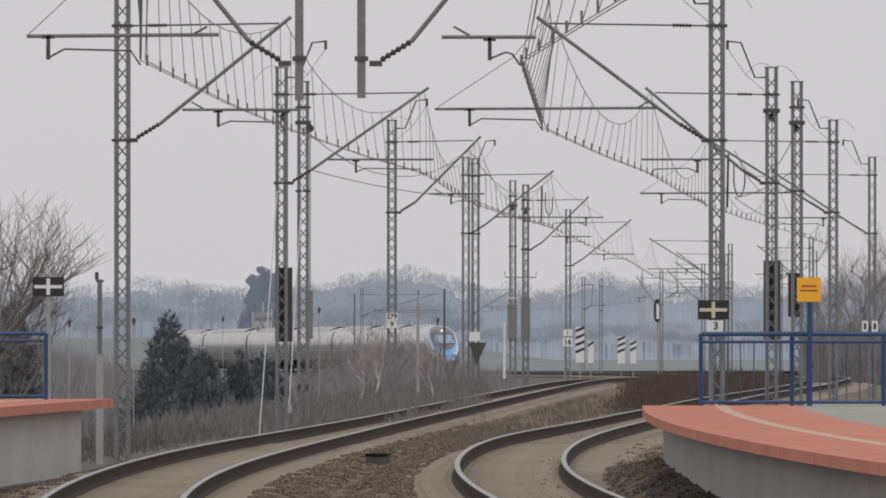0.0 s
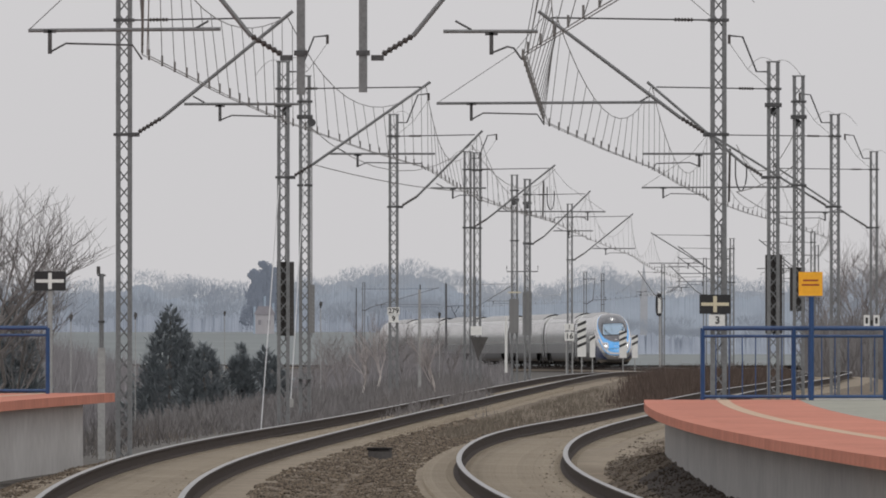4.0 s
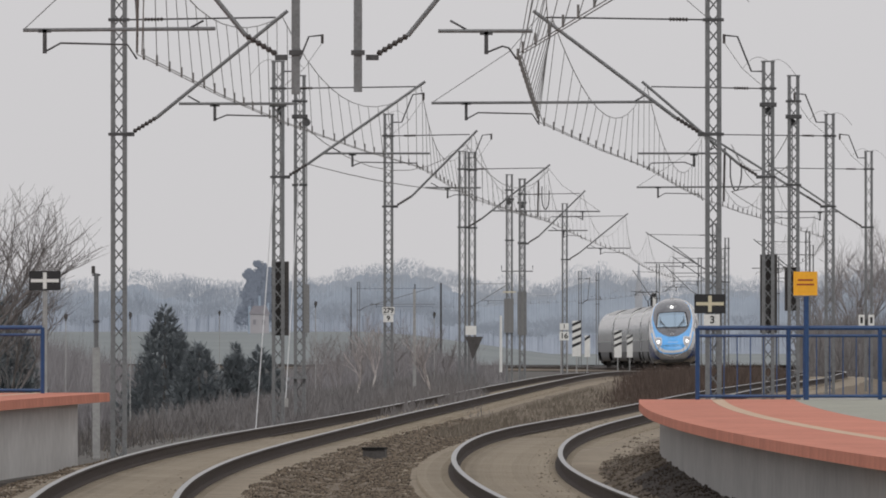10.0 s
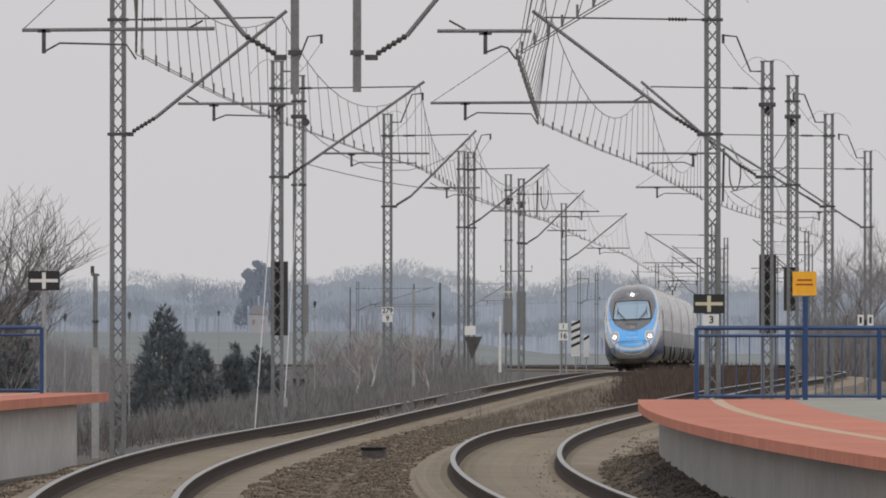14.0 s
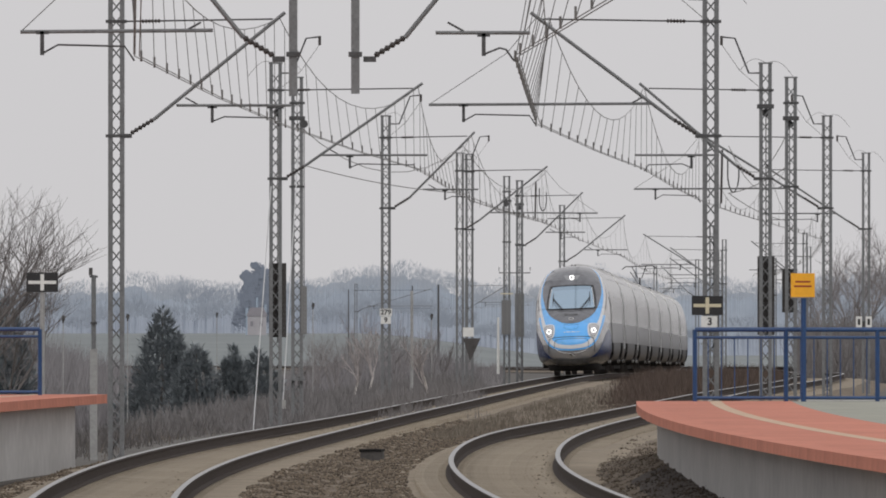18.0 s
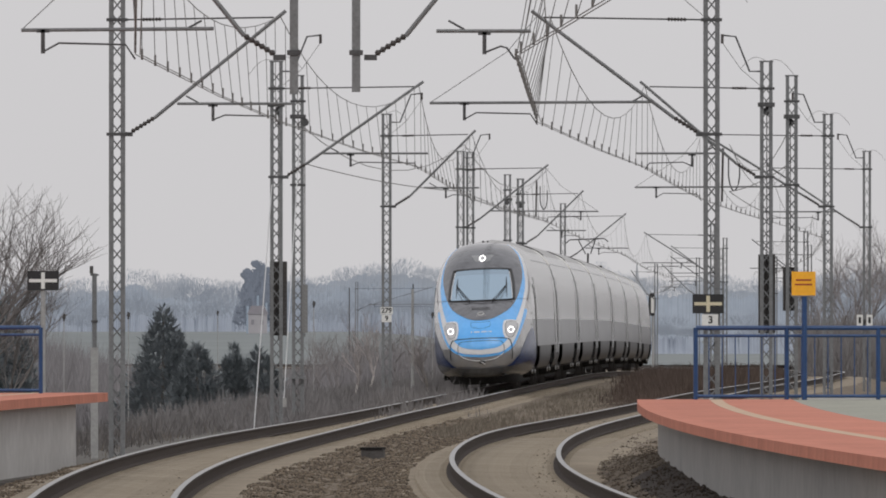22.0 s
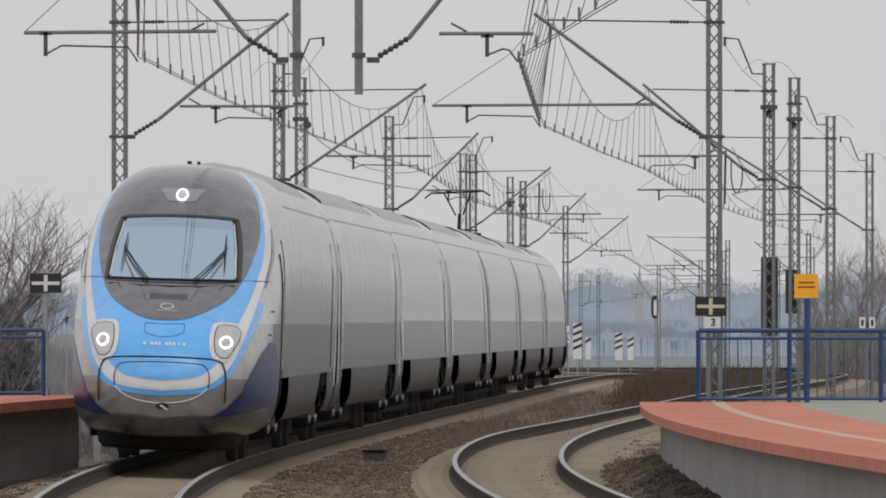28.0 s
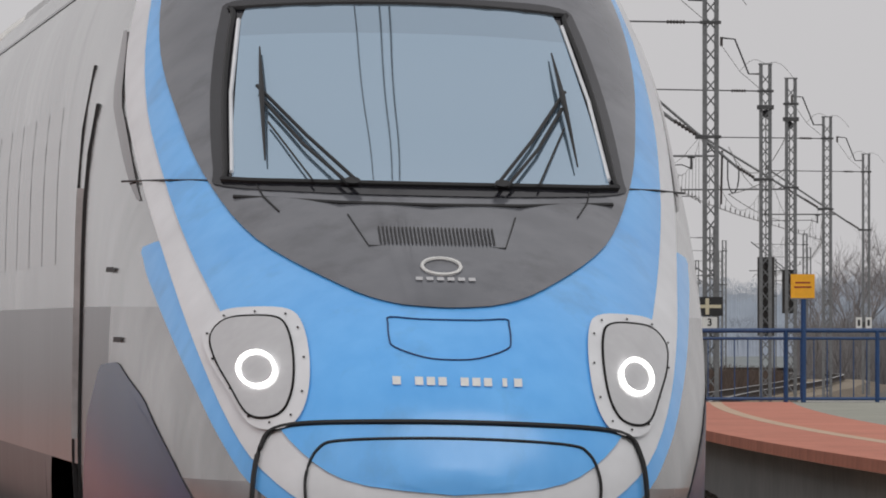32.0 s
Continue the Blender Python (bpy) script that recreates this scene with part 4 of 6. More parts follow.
def bogie(t, y):
    frame_mb = MB().box(0, 0, 0.6, 1.9, 2.2, 0.26)
    for sx in (-1, 1):
        frame_mb.prism([(sx * 1.05, -1.75, 0.60), (sx * 1.05, -1.0, 0.72), (sx * 1.05, -0.5, 0.58), (sx * 1.05, 0.5, 0.58), (sx * 1.05, 1.0, 0.72), (sx * 1.05, 1.75, 0.60),
                        (sx * 1.05, 1.75, 0.80), (sx * 1.05, 1.0, 0.90), (sx * 1.05, -1.0, 0.90), (sx * 1.05, -1.75, 0.80)], (-0.09, 0, 0), (0.09, 0, 0))
    b = part("bogie", frame_mb, M["under"], t, m=pose(0, y, 0))
    wheel = MB().tube([(-0.065, 0, 0), (0.065, 0, 0)], 0.45, 24).mesh("wheel", M["under"])
    rim = MB().tube([(-0.07, 0, 0), (0.07, 0, 0)], 0.452, 24, cap=False).mesh("tread", M["weight"])
    box = MB().tube([(-0.12, 0, 0), (0.10, 0, 0), (0.13, 0, 0)], 0.17, 12, 0.12).mesh("axle_box", M["under"])
    spring = MB().tube([(0, 0, -0.16), (0, 0, 0.16)], 0.09, 10).mesh("spring", M["under"])
    damper = MB().tube([(0, -0.1, -0.25), (0, 0.1, 0.25)], 0.035, 8).mesh("damper", M["weight"])
    cap = MB().tube([(-0.02, 0, 0), (0.02, 0, 0)], 0.06, 12).mesh("axle_cap", M["steelbright"])
    for wy in (-1.35, 1.35):
        for sx in (-1, 1):
            w = part("wheel", wheel, None, b, m=pose(sx * 0.75, wy, 0.46))
            part("axle_box", box, None, b, m=pose(sx * 1.1, wy, 0.47))
            part("axle_cap", cap, None, b, m=pose(sx * 1.24, wy, 0.47))
            part("spring", spring, None, b, m=pose(sx * 1.12, wy * 0.72, 0.72))
            part("damper", damper, None, b, m=pose(sx * 1.22, wy * 0.45, 0.72))
            part("tread", rim, None, b, m=pose(sx * 0.75, wy, 0.46))


LEN_END, LEN_MID = 28.2, 26.2


def spans(y0, length, cuts):
    """Stretches of the skirt between the bogies."""
    out, y = [], y0
    for c in cuts:
        out.append((y, c - 2.5))
        y = c + 2.5
    out.append((y, length))
    return out


def ys_between(a, b):
    n = [a]
    y = a
    while y < b - 1e-6:
        y = min(b, y + (0.08 if y < 0.4 else 0.2 if y < 3 else 0.5 if y < 9 else 4.0))
        n.append(y)
    return n


def side_plate(y0, y1, z0, z1, out, steps=4):
    """A plate lying on both sides' skin far behind the nose."""
    res = []
    for sgn in (-1, 1):
        mb = MB()
        for o in (out,):
            mb.quad_grid([[(sgn * (half_at(max(y, 0), z) + o), y, z) for z in (z0 + (z1 - z0) * i / steps for i in range(steps + 1))] for y in np.linspace(y0, y1, 3)])
        res.append(mb)
    return res


def car_parts(t, y0, length, cuts, nose, shift=0.0):
    ys = ys_between(y0, length) if nose else [y0, y0 + 6, y0 + 13, y0 + 20, length]

    def body(name, mbd, material, label=""):
        if not nose:
            mbd.v = [(x, y - 10.0, z) for x, y, z in mbd.v]
        return part(name, mbd, material, t, label, True)

    off = 0 if nose else 10.0
    yy = [y + off for y in ys]
    body("body", shell_piece(yy, 1.93, 9, 22), M["silver"], "silver-grey painted upper body")
    if nose:
        body("nose_cheek", shell_piece([y for y in yy if y < 3.1], 1.18, 1.93, 5), M["cheek"], "dusty silver-grey cheek behind the headlight")
        body("lower_body", shell_piece([y for y in yy if y > 2.85], 1.18, 1.93, 5), M["grey"], "darker grey lower body band")
    else:
        body("lower_body", shell_piece(yy, 1.18, 1.93, 5), M["grey"], "darker grey lower body band")
    for a, b in ([(0.0, 2.4), (2.4, cuts[0] - 2.5)] + spans(y0, length, cuts)[1:]) if nose else spans(y0, length, cuts):
        ya = [v + off for v in (ys_between(a, b) if nose else [a, (a + b) / 2, b])]
        body("skirt", shell_piece(ya, 0.36, 1.18, 4), M["bowl" if nose and a < 1 else "skirt"])
    def arch(y, c):
        return 0.36 + 0.84 * max(0.0, 1 - (abs(y - c) - 1.7) / 0.8) if abs(y - c) < 2.5 else 0.36

    for c in cuts:
        for w in (-1, 1):
            for sgn in (-1, 1):
                ya = [c + w * (2.5 - 0.8 * i / 6) for i in range(7)]
                body("skirt_corner", MB().quad_grid([[(sgn * half_at(y + off, z), y + off, z) for z in np.linspace(min(1.17, arch(y, c)), 1.18, 4)] for y in ya]), M["skirt"])
    # Added boxes close off the gap below the skirts as painted shade.
    for a, b in spans(y0 + (4.9 if nose else 0.4), length - 0.4, cuts):
        if b - a > 1.0:
            part("underfloor_case", MB().box(0, (a + b) / 2, 0.38, 1.5, b - a - 0.3, 0.40), M["under"], t, "near-black filler box standing for the shade under the floor")
    part("underframe", MB().box(0, (y0 + 1.2 + length) / 2, 0.85, 2.1, length - y0 - (2.2 if nose else 0.3), 0.7), M["under"], t)
    for c in cuts:
        bogie(t, c)
    # side windows and doors
    n = 9
    first = (y0 + 8.0) if nose else (y0 + 4.4)
    last = length - 4.0
    for i in range(n):
        a = first + (last - first) * i / n
        for mb in side_plate(a + 0.15 + off, a + (last - first) / n - 0.15 + off, 2.15, 2.95, 0.002):
            if not nose:
                mb.v = [(x, y - 10.0, z) for x, y, z in mb.v]
            part("window", mb, M["sideglass"], t)
    for a in ([length - 2.6] if nose else [y0 + 1.2, length - 2.4]):
        for mb in side_plate(a + off, a + 1.0 + off, 1.25, 3.2, 0.012):
            if not nose:
                mb.v = [(x, y - 10.0, z) for x, y, z in mb.v]
            d = part("door", mb, M["silver"], t)
            for q in (a, a + 1.0):
                edge = MB().quad_grid([[(math.copysign(half_at(9, z) + 0.016, mb.v[0][0]), q + w, z) for z in (1.25, 1.7, 2.2, 2.7, 3.2)] for w in (-0.015, 0.015)])
                part("door_seam", edge, M["under"], d)
    for mb in side_plate((9.5 if nose else y0 + 0.7) + off, length - 0.7 + off, 3.60, 3.625, 0.006, 1):
        if not nose:
            mb.v = [(x, y - 10.0, z) for x, y, z in mb.v]
        part("gutter", mb, M["grey"], t)
    # ribs and seals at the ends
    for a, out, w, mt in ([(length - 0.55, 0.014, 0.07, "pearl"), (length - 0.25, 0.008, 0.09, "rubber")] if nose else [(y0 + 0.0, 0.008, 0.09, "rubber"), (y0 + 0.4, 0.014, 0.07, "pearl"), (length - 0.55, 0.014, 0.07, "pearl"), (length - 0.25, 0.008, 0.09, "rubber")]):
        for sgn in (-1, 1):
            mb = MB()
            zs = [0.95 + (3.7 - 0.95) * i / 9 for i in range(10)]
            mb.quad_grid([[(sgn * (half_at(9, z) + o), y, z) for z in zs] for y, o in ((a, -0.02), (a, out), (a + w, out), (a + w, -0.02))])
            part("end_rib" if mt == "pearl" else "end_seal", mb, M[mt], t, "pale vertical rib by the gangway" if mt == "pearl" else "")
    # roof fairings
    for a in ([length - 0.62] if nose else [y0 + 0.34, length - 0.62]):
        arc = [(half_at(9, zz), zz) for zz in np.linspace(3.55, 4.11, 9)]
        arc = arc + [(0.3, 4.139), (-0.3, 4.139)] + [(-x, zz) for x, zz in arc[::-1]]
        part("roof_rib", MB().tube([(x, a + 0.1, zz) for x, zz in arc], 0.035, 6), M["white"], t, "pale rib across the roof end", True)
    for a, b, h in ([(11.0, length - 0.9, 0.13)] if nose else [(y0 + 0.9, length - 0.9, 0.17)]):
        prof = [(-1.0, 3.82), (-0.96, 3.93), (-0.82, 4.04), (-0.45, 4.12 + h * 0.6), (0, 4.14 + h), (0.45, 4.12 + h * 0.6), (0.82, 4.04), (0.96, 3.93), (1.0, 3.82)]
        mb = MB()
        mb.quad_grid([[(x * k, y, z - dz) for x, z in prof] for y, k, dz in ((a + 2.4, 1, 0), (b - 2.4, 1, 0))])
        f = part("roof_fairing", mb, M["roofgrey"], t, "grey raised roof fairing", smooth=True)
        for y0_, y1_ in (((a - 3.5, a + 2.4),) if nose else ((a, a + 2.4),)) + ((b, b - 2.4),):
            e = MB()
            e.quad_grid([[(x * 0.98, y0_, z - 0.17) for x, z in prof], [(x, y1_, z) for x, z in prof]])
            part("fairing_end", e, M["roofgrey" if y0_ == a - 3.5 else "under"], f)
    part("gangway", MB().box(0, length + 0.2, 2.1, 2.3, 0.5, 2.9), M["rubber"], t, "black bellows gangway")
    if not nose:
        part("gangway", MB().box(0, y0 - 0.02, 2.1, 2.3, 0.1, 2.9), M["rubber"], t, "black bellows gangway")


def build_end_car():
    t = thing("train_end_car", "silver high-speed train end car with light blue nose and dark mask", "train car", group="train cars")
    car_parts(t, 0.0, LEN_END - 0.2, (6.6, 22.6), True)
    lower_blue = [(0.0, 0.93), (0.52, 0.98), (0.83, 1.14), (0.975, 1.35), (1.08, 1.6), (1.15, 1.8), (1.20, 1.97), (1.235, 2.13), (1.20, 2.22), (0.8, 2.27), (0.0, 2.3)]
    pale = [(0.0, 1.0), (0.52, 1.05), (0.79, 1.21), (0.94, 1.43), (1.06, 1.77), (1.15, 2.15), (1.215, 2.5), (1.25, 2.9), (1.19, 3.3), (1.02, 3.70), (0.735, 3.935), (0.5, 4.0), (0.0, 4.04)]
    blue = [(0.0, 1.14), (0.42, 1.18), (0.64, 1.30), (0.79, 1.50), (0.92, 1.84), (1.05, 2.2), (1.13, 2.55), (1.165, 2.9), (1.12, 3.3), (0.98, 3.69), (0.72, 3.925), (0.49, 3.995), (0.0, 4.038)]
    mask = [(0.0, 1.925), (0.22, 1.94), (0.44, 2.015), (0.77, 2.22), (0.95, 2.5), (1.04, 2.8), (1.085, 3.1), (1.05, 3.4), (0.94, 3.68), (0.71, 3.915), (0.48, 3.99), (0.0, 4.036)]
    pale, blue, mask = ([(x, z if z < 3.3 else 3.3 + (z - 3.3) * 1.108) for x, z in o] for o in (pale, blue, mask))
    part("lower_blue_band", disk_panel(lower_blue, 0.003), M["sky"], t, "light blue curved band", True)
    part("pale_stripe", disk_panel(pale, 0.010), M["pearl"], t, "pale grey curved stripe", True)
    part("blue_front", disk_panel(blue, 0.019), M["sky"], t, "light blue painted front", True)
    part("nose_mask", disk_panel(mask, 0.028), M["mask"], t, "dark grey glossy mask", True)
    surround = closed([(-0.88, 2.455), (-0.45, 2.425), (0, 2.42), (0.45, 2.425), (0.88, 2.455), (0.915, 2.54), (0.895, 2.9), (0.825, 3.25), (0.75, 3.345), (0.4, 3.368), (0, 3.375), (-0.4, 3.368), (-0.75, 3.345), (-0.825, 3.25), (-0.895, 2.9), (-0.915, 2.54)], 4)
    part("window_surround", star_panel(surround, 0.034, 10), M["maskdark"], t, "black window surround", True)
    glass_o = closed([(-0.845, 2.48), (-0.45, 2.468), (0, 2.465), (0.45, 2.468), (0.845, 2.48), (0.862, 2.525), (0.83, 2.92), (0.76, 3.265), (0.71, 3.305), (0, 3.335), (-0.71, 3.305), (-0.76, 3.265), (-0.83, 2.92), (-0.862, 2.525)], 4)
    sheet = MB().quad_grid([[skin(u * (0.845 - 0.10 * v - 0.025 * v * v) * (1 - 0.022 * max(0.0, (v - 0.93) / 0.07) - 0.012 * max(0.0, (0.05 - v) / 0.05)),
                                  2.466 + 0.013 * u * u + (0.866 - 0.042 * u * u) * v, 0.040) for u in np.linspace(-1, 1, 41)] for v in np.linspace(0, 1, 31)])
    pane = sheet.mesh("windscreen", M["windscreen"], True)
    pane.materials.append(M["sunband"])
    for p in pane.polygons:
        p.material_index = 1 if p.index // 40 >= 25 else 0
    ws = part("windscreen", pane, None, t, "wide blue-tinted windscreen reflecting pale sky")
    part("windscreen_seal", ring_line(glass_o, 0.014, 0.040), M["rubber"], ws)
    for s in (-1, 1):
        part("side_trim", ring_line([(s * 0.836, 2.51), (s * 0.806, 2.88), (s * 0.74, 3.24)], 0.010, 0.046, False), M["pearl"], ws, "pale trim strip")
    # Black line below the glass imitates the dark reflected band at its ledge.
    part("sill", ring_line([(-0.84, 2.405), (-0.4, 2.38), (0, 2.375), (0.4, 2.38), (0.84, 2.405)], 0.010, 0.034, False), M["rubber"], t)
    for s in (-1, 1):
        part("sill_seam", ring_line([(s * 0.74, 2.46), (s * 0.72, 2.41), (s * 0.66, 2.34)], 0.004, 0.032, False), M["rubber"], t)
    # wipers: a carrier, a twin arm, a thin link and a blade on each side
    for s in (-1, 1):
        w = part("wiper", ring_line([(s * 0.30, 2.44), (s * 0.50, 2.66), (s * 0.69, 2.90)], 0.009, 0.065, False), M["rubber"], t, "black pantograph wiper")
        part("wiper_arm", ring_line([(s * 0.35, 2.44), (s * 0.52, 2.62), (s * 0.665, 2.82)], 0.0085, 0.065, False), M["rubber"], w)
        part("wiper_link", ring_line([(s * 0.50, 2.46), (s * 0.66, 2.73)], 0.005, 0.06, False), M["rubber"], w)
        part("wiper_pivot", star_panel(oval(s * 0.33, 2.45, 0.034, 0.016, 12), 0.072, 3), M["rubber"], w)
        part("wiper_blade", MB().tube([skin(s * 0.66, 3.09, 0.062), skin(s * 0.665, 2.99, 0.07), skin(s * 0.67, 2.88, 0.075)], 0.004, 5, 0.013), M["rubber"], w)
        part("wiper_blade", MB().tube([skin(s * 0.67, 2.88, 0.075), skin(s * 0.68, 2.74, 0.07), skin(s * 0.69, 2.55, 0.062)], 0.015, 5, 0.004), M["rubber"], w)
    # lamps
    for s in (-1, 1):
        rim_o = closed([(s * x, z) for x, z in [(0.665, 1.905), (0.80, 1.915), (0.935, 1.895), (1.012, 1.81), (0.995, 1.69), (0.925, 1.55), (0.85, 1.42), (0.76, 1.393), (0.665, 1.43), (0.612, 1.54), (0.597, 1.70), (0.615, 1.84)]], 4)
        lamp = part("headlight", star_panel(rim_o, 0.030, 6), M["pearl"], t, "pale bezel with lit ring lamp", True)
        inner = [(s * 0.875 + (x - s * 0.875) * 0.77, 1.665 + (z - 1.665) * 0.83) for x, z in rim_o]
        part("lens", star_panel(inner, 0.036, 6), M["lampglass"], lamp, "clear curved lens", True)
        part("lens_seam", ring_line(inner, 0.006, 0.034), M["under"], lamp)
        for q in range(0, 48, 4):
            bx, bz = s * 0.81 + (rim_o[q][0] - s * 0.81) * 0.90, 1.66 + (rim_o[q][1] - 1.66) * 0.90
            part("bolt", star_panel(oval(bx, bz, 0.005, 0.005, 8), 0.036, 1), M["under"], lamp)
        ring = oval(s * 0.805, 1.64, 0.072, 0.072, 24)
        part("lit_ring", ring_line(ring, 0.0082, 0.046), M["lampglow"], lamp, "glowing white lamp ring")
        part("reflector", star_panel(oval(s * 0.805, 1.64, 0.06, 0.06, 16), 0.041, 3), M["lampglass"], lamp)
    part("top_lamp_panel", star_panel(closed([(-0.30, 3.73), (-0.1, 3.735), (0.1, 3.735), (0.30, 3.73), (0.25, 3.65), (0.18, 3.56), (0, 3.557), (-0.18, 3.56), (-0.25, 3.65)], 3), 0.034, 4), M["toppanel"], t, "pale trapezoid around the top lamp", True)
    top = part("top_lamp", star_panel(oval(0, 3.64, 0.06, 0.06, 16), 0.040, 3), M["lampglass"], t, "round top headlamp")
    part("lit_ring", ring_line(oval(0, 3.64, 0.075, 0.075, 20), 0.008, 0.048), M["lampglow"], top, "glowing white lamp ring")
    # coupler hatch
    hatch = [tuple(p) for p in smooth_line([(-0.83, 0.86), (-0.84, 1.12), (-0.81, 1.32), (-0.72, 1.41), (-0.4, 1.438), (0, 1.446), (0.4, 1.438), (0.72, 1.41), (0.81, 1.32), (0.84, 1.12), (0.83, 0.86)], 5)]
    h = part("coupler_hatch_seam", ring_line(hatch, 0.012, 0.022, False), M["rubber"], t, "black seam of the coupler hatch")
    inner = [tuple(p) for p in smooth_line([(-0.62, 1.05), (-0.63, 1.2), (-0.58, 1.32), (-0.46, 1.362), (0, 1.378), (0.46, 1.362), (0.58, 1.32), (0.63, 1.2), (0.62, 1.05)], 5)]
    part("inner_seam", ring_line(inner, 0.007, 0.020, False), M["rubber"], h)
    lip = [tuple(p) for p in smooth_line([(-0.62, 1.05), (-0.50, 0.945), (-0.30, 0.868), (0, 0.835), (0.30, 0.868), (0.50, 0.945), (0.62, 1.05)], 5)]
    part("hatch_lip", ring_line(lip, 0.008, 0.012, False), M["pearl"], h, "bright lower edge of the hatch")
    part("coupler_opening", star_panel(oval(0.02, 0.80, 0.09, 0.045, 12), 0.022, 3), M["rubber"], t, "dark coupler opening")
    part("coupler_hook", MB().tube([(0.0, -0.03, 0.80), (0.10, -0.10, 0.74)], 0.018, 6), M["steelbright"], t)
    # small panels and marks
    part("service_panel_seam", ring_line(closed([(-0.25, 1.885), (-0.12, 1.878), (0.12, 1.878), (0.25, 1.885), (0.262, 1.86), (0.262, 1.79), (0.24, 1.755), (0.12, 1.715), (0, 1.706), (-0.12, 1.715), (-0.24, 1.755), (-0.262, 1.79), (-0.262, 1.86)], 3), 0.004, 0.021), M["navy"], t)
    part("maker_ring", ring_line(oval(0, 2.10, 0.085, 0.036, 20), 0.008, 0.034), M["white"], t, "white oval badge")
    for k in range(6):
        x = -0.12 + k * 0.046
        part("badge_bar", MB().quad_grid([[skin(x + i * 0.03, 2.038 + j * 0.014, 0.034) for i in (0, 1)] for j in (0, 1)]), M["lampglass"], t)
    for x, w in ((-0.26, 0.035), (-0.165, 0.035), (-0.115, 0.035), (-0.065, 0.035), (0.03, 0.035), (0.08, 0.035), (0.13, 0.035), (0.21, 0.02), (0.26, 0.035)):
        part("number_bar", MB().quad_grid([[skin(x + i * w, 1.595 + j * 0.034, 0.026) for i in (0, 1)] for j in (0, 1)]), M["white"], t)
    for k in range(30):
        x = -0.25 + k * 0.0172
        part("vent_slot", MB().quad_grid([[skin(x + i * 0.008, 2.20 + j * 0.075, 0.034) for i in (0, 1)] for j in (0, 1)]), M["rubber"], t)
    part("vent_panel_seam", ring_line([(-0.37, 2.33), (-0.30, 2.19), (0.30, 2.19), (0.37, 2.33)], 0.004, 0.030, False), M["rubber"], t)
    for s in (-1, 1):
        part("front_seam", ring_line([(s * 1.28, 2.50), (s * 1.1, 2.495), (s * 0.93, 2.49)], 0.005, 0.024, False), M["rubber"], t)
    # cab side windows, plough, roof aerial
    for s in (-1, 1):
        rows = []
        for z in np.linspace(2.42, 3.25, 12):
            yf = face_y(curve_at(pale, z), z) + 0.10
            wide = 0.2 * math.sin(math.pi * min(1, (z - 2.38) / 0.95)) ** 0.6
            rows.append([(s * (half_at(yf + wide * k / 5, z) + 0.006), yf + wide * k / 5, z) for k in range(6)])
        mb = MB().quad_grid(rows)
        part("cab_side_window", mb, M["cabglass"], t, "narrow dark red cab side window")
        for y, z0, z1, o in ((4.9, 1.0, 2.9, 0.016), (5.25, 1.3, 2.5, 0.03), (5.6, 0.6, 3.1, 0.012)):
            rib = MB()
            zs = [z0 + (z1 - z0) * i / 8 for i in range(9)]
            rib.quad_grid([[(s * (half_at(y, z) + k), y + w, z) for z in zs] for w, k in ((0, -0.01), (0, o), (0.014, o), (0.014, -0.01))])
            part("door_seam" if o < 0.02 else "grab_rail", rib, M["rubber" if o < 0.02 else "steelbright"], t)
        for y, z in ((3.0, 2.10), (2.5, 1.78)):
            slot = MB().quad_grid([[(s * (half_at(y + k, z + w) + 0.012), y + k, z + w) for k in (0, 0.12, 0.24)] for w in (-0.012, 0.012)])
            part("step_slot", slot, M["rubber"], t)
        sw = MB()
        sw.quad_grid([[(s * (half_at(y, z) + 0.005), y, z) for z in np.linspace(0.56, ramp(y, (0.75, 1.05), (1.2, 1.28), (1.8, 1.52), (2.6, 1.68), (3.4, 1.66), (4.3, 1.4), (4.8, 0.95)), 9)] for y in np.linspace(0.8, 4.75, 26)])
        part("navy_swoosh", sw, M["navy"], t, "dark blue swoosh low on the side", True)
    def chin(top, out):
        """Skin below a curve of heights, from the lower edge up, round to the first bogie."""
        rows = []
        for u in np.linspace(-1, 1, 61):
            col = []
            for k in range(13):
                x = 1.30 * math.sin(u * math.pi / 2)
                for _ in range(4):
                    z = 0.385 + (top(abs(x)) - 0.385) * k / 12
                    x = math.copysign(min(abs(1.30 * math.sin(u * math.pi / 2)), half_at(4.6, z)), u)
                col.append(skin(x, z, out))
            rows.append(col)
        return MB().quad_grid(rows)

    part("navy_chin_band", chin(lambda x: ramp(x, (0, 0.60), (0.6, 0.62), (0.8, 0.72), (0.98, 0.9), (1.1, 1.08), (1.2, 1.34), (1.3, 1.55)), 0.005), M["navy"], t, "dark blue crescent under the nose", True)
    apron = part("front_apron", chin(lambda x: ramp(x, (0, 0.625), (0.5, 0.635), (0.9, 0.69), (1.15, 0.75), (1.3, 0.80)), 0.012), M["apron"], t, "dark glossy rounded apron under the nose", True)

    def apron_point(a, z, front, wide):
        s, c = math.sin(a), math.cos(a)
        return (wide * math.copysign(abs(s) ** 0.72, s), 3.0 - (3.0 - front) * max(0.0, c) ** 0.62, z)

    rows = [[apron_point(math.pi * (i / 24 - 0.5), *q) for q in ((0.42, 0.85, 0.98), (0.28, 0.87, 0.96), (0.20, 0.95, 0.9), (0.20, 1.4, 0.7))] for i in range(25)]
    part("lower_valance", MB().quad_grid(rows), M["under"], apron, "black valance below the apron", True)
    for s in (-1, 1):
        part("apron_eye", MB().tube([skin(s * 0.56, 0.50, 0.016), skin(s * 0.56, 0.50, -0.05)], 0.03, 10), M["rubber"], apron)
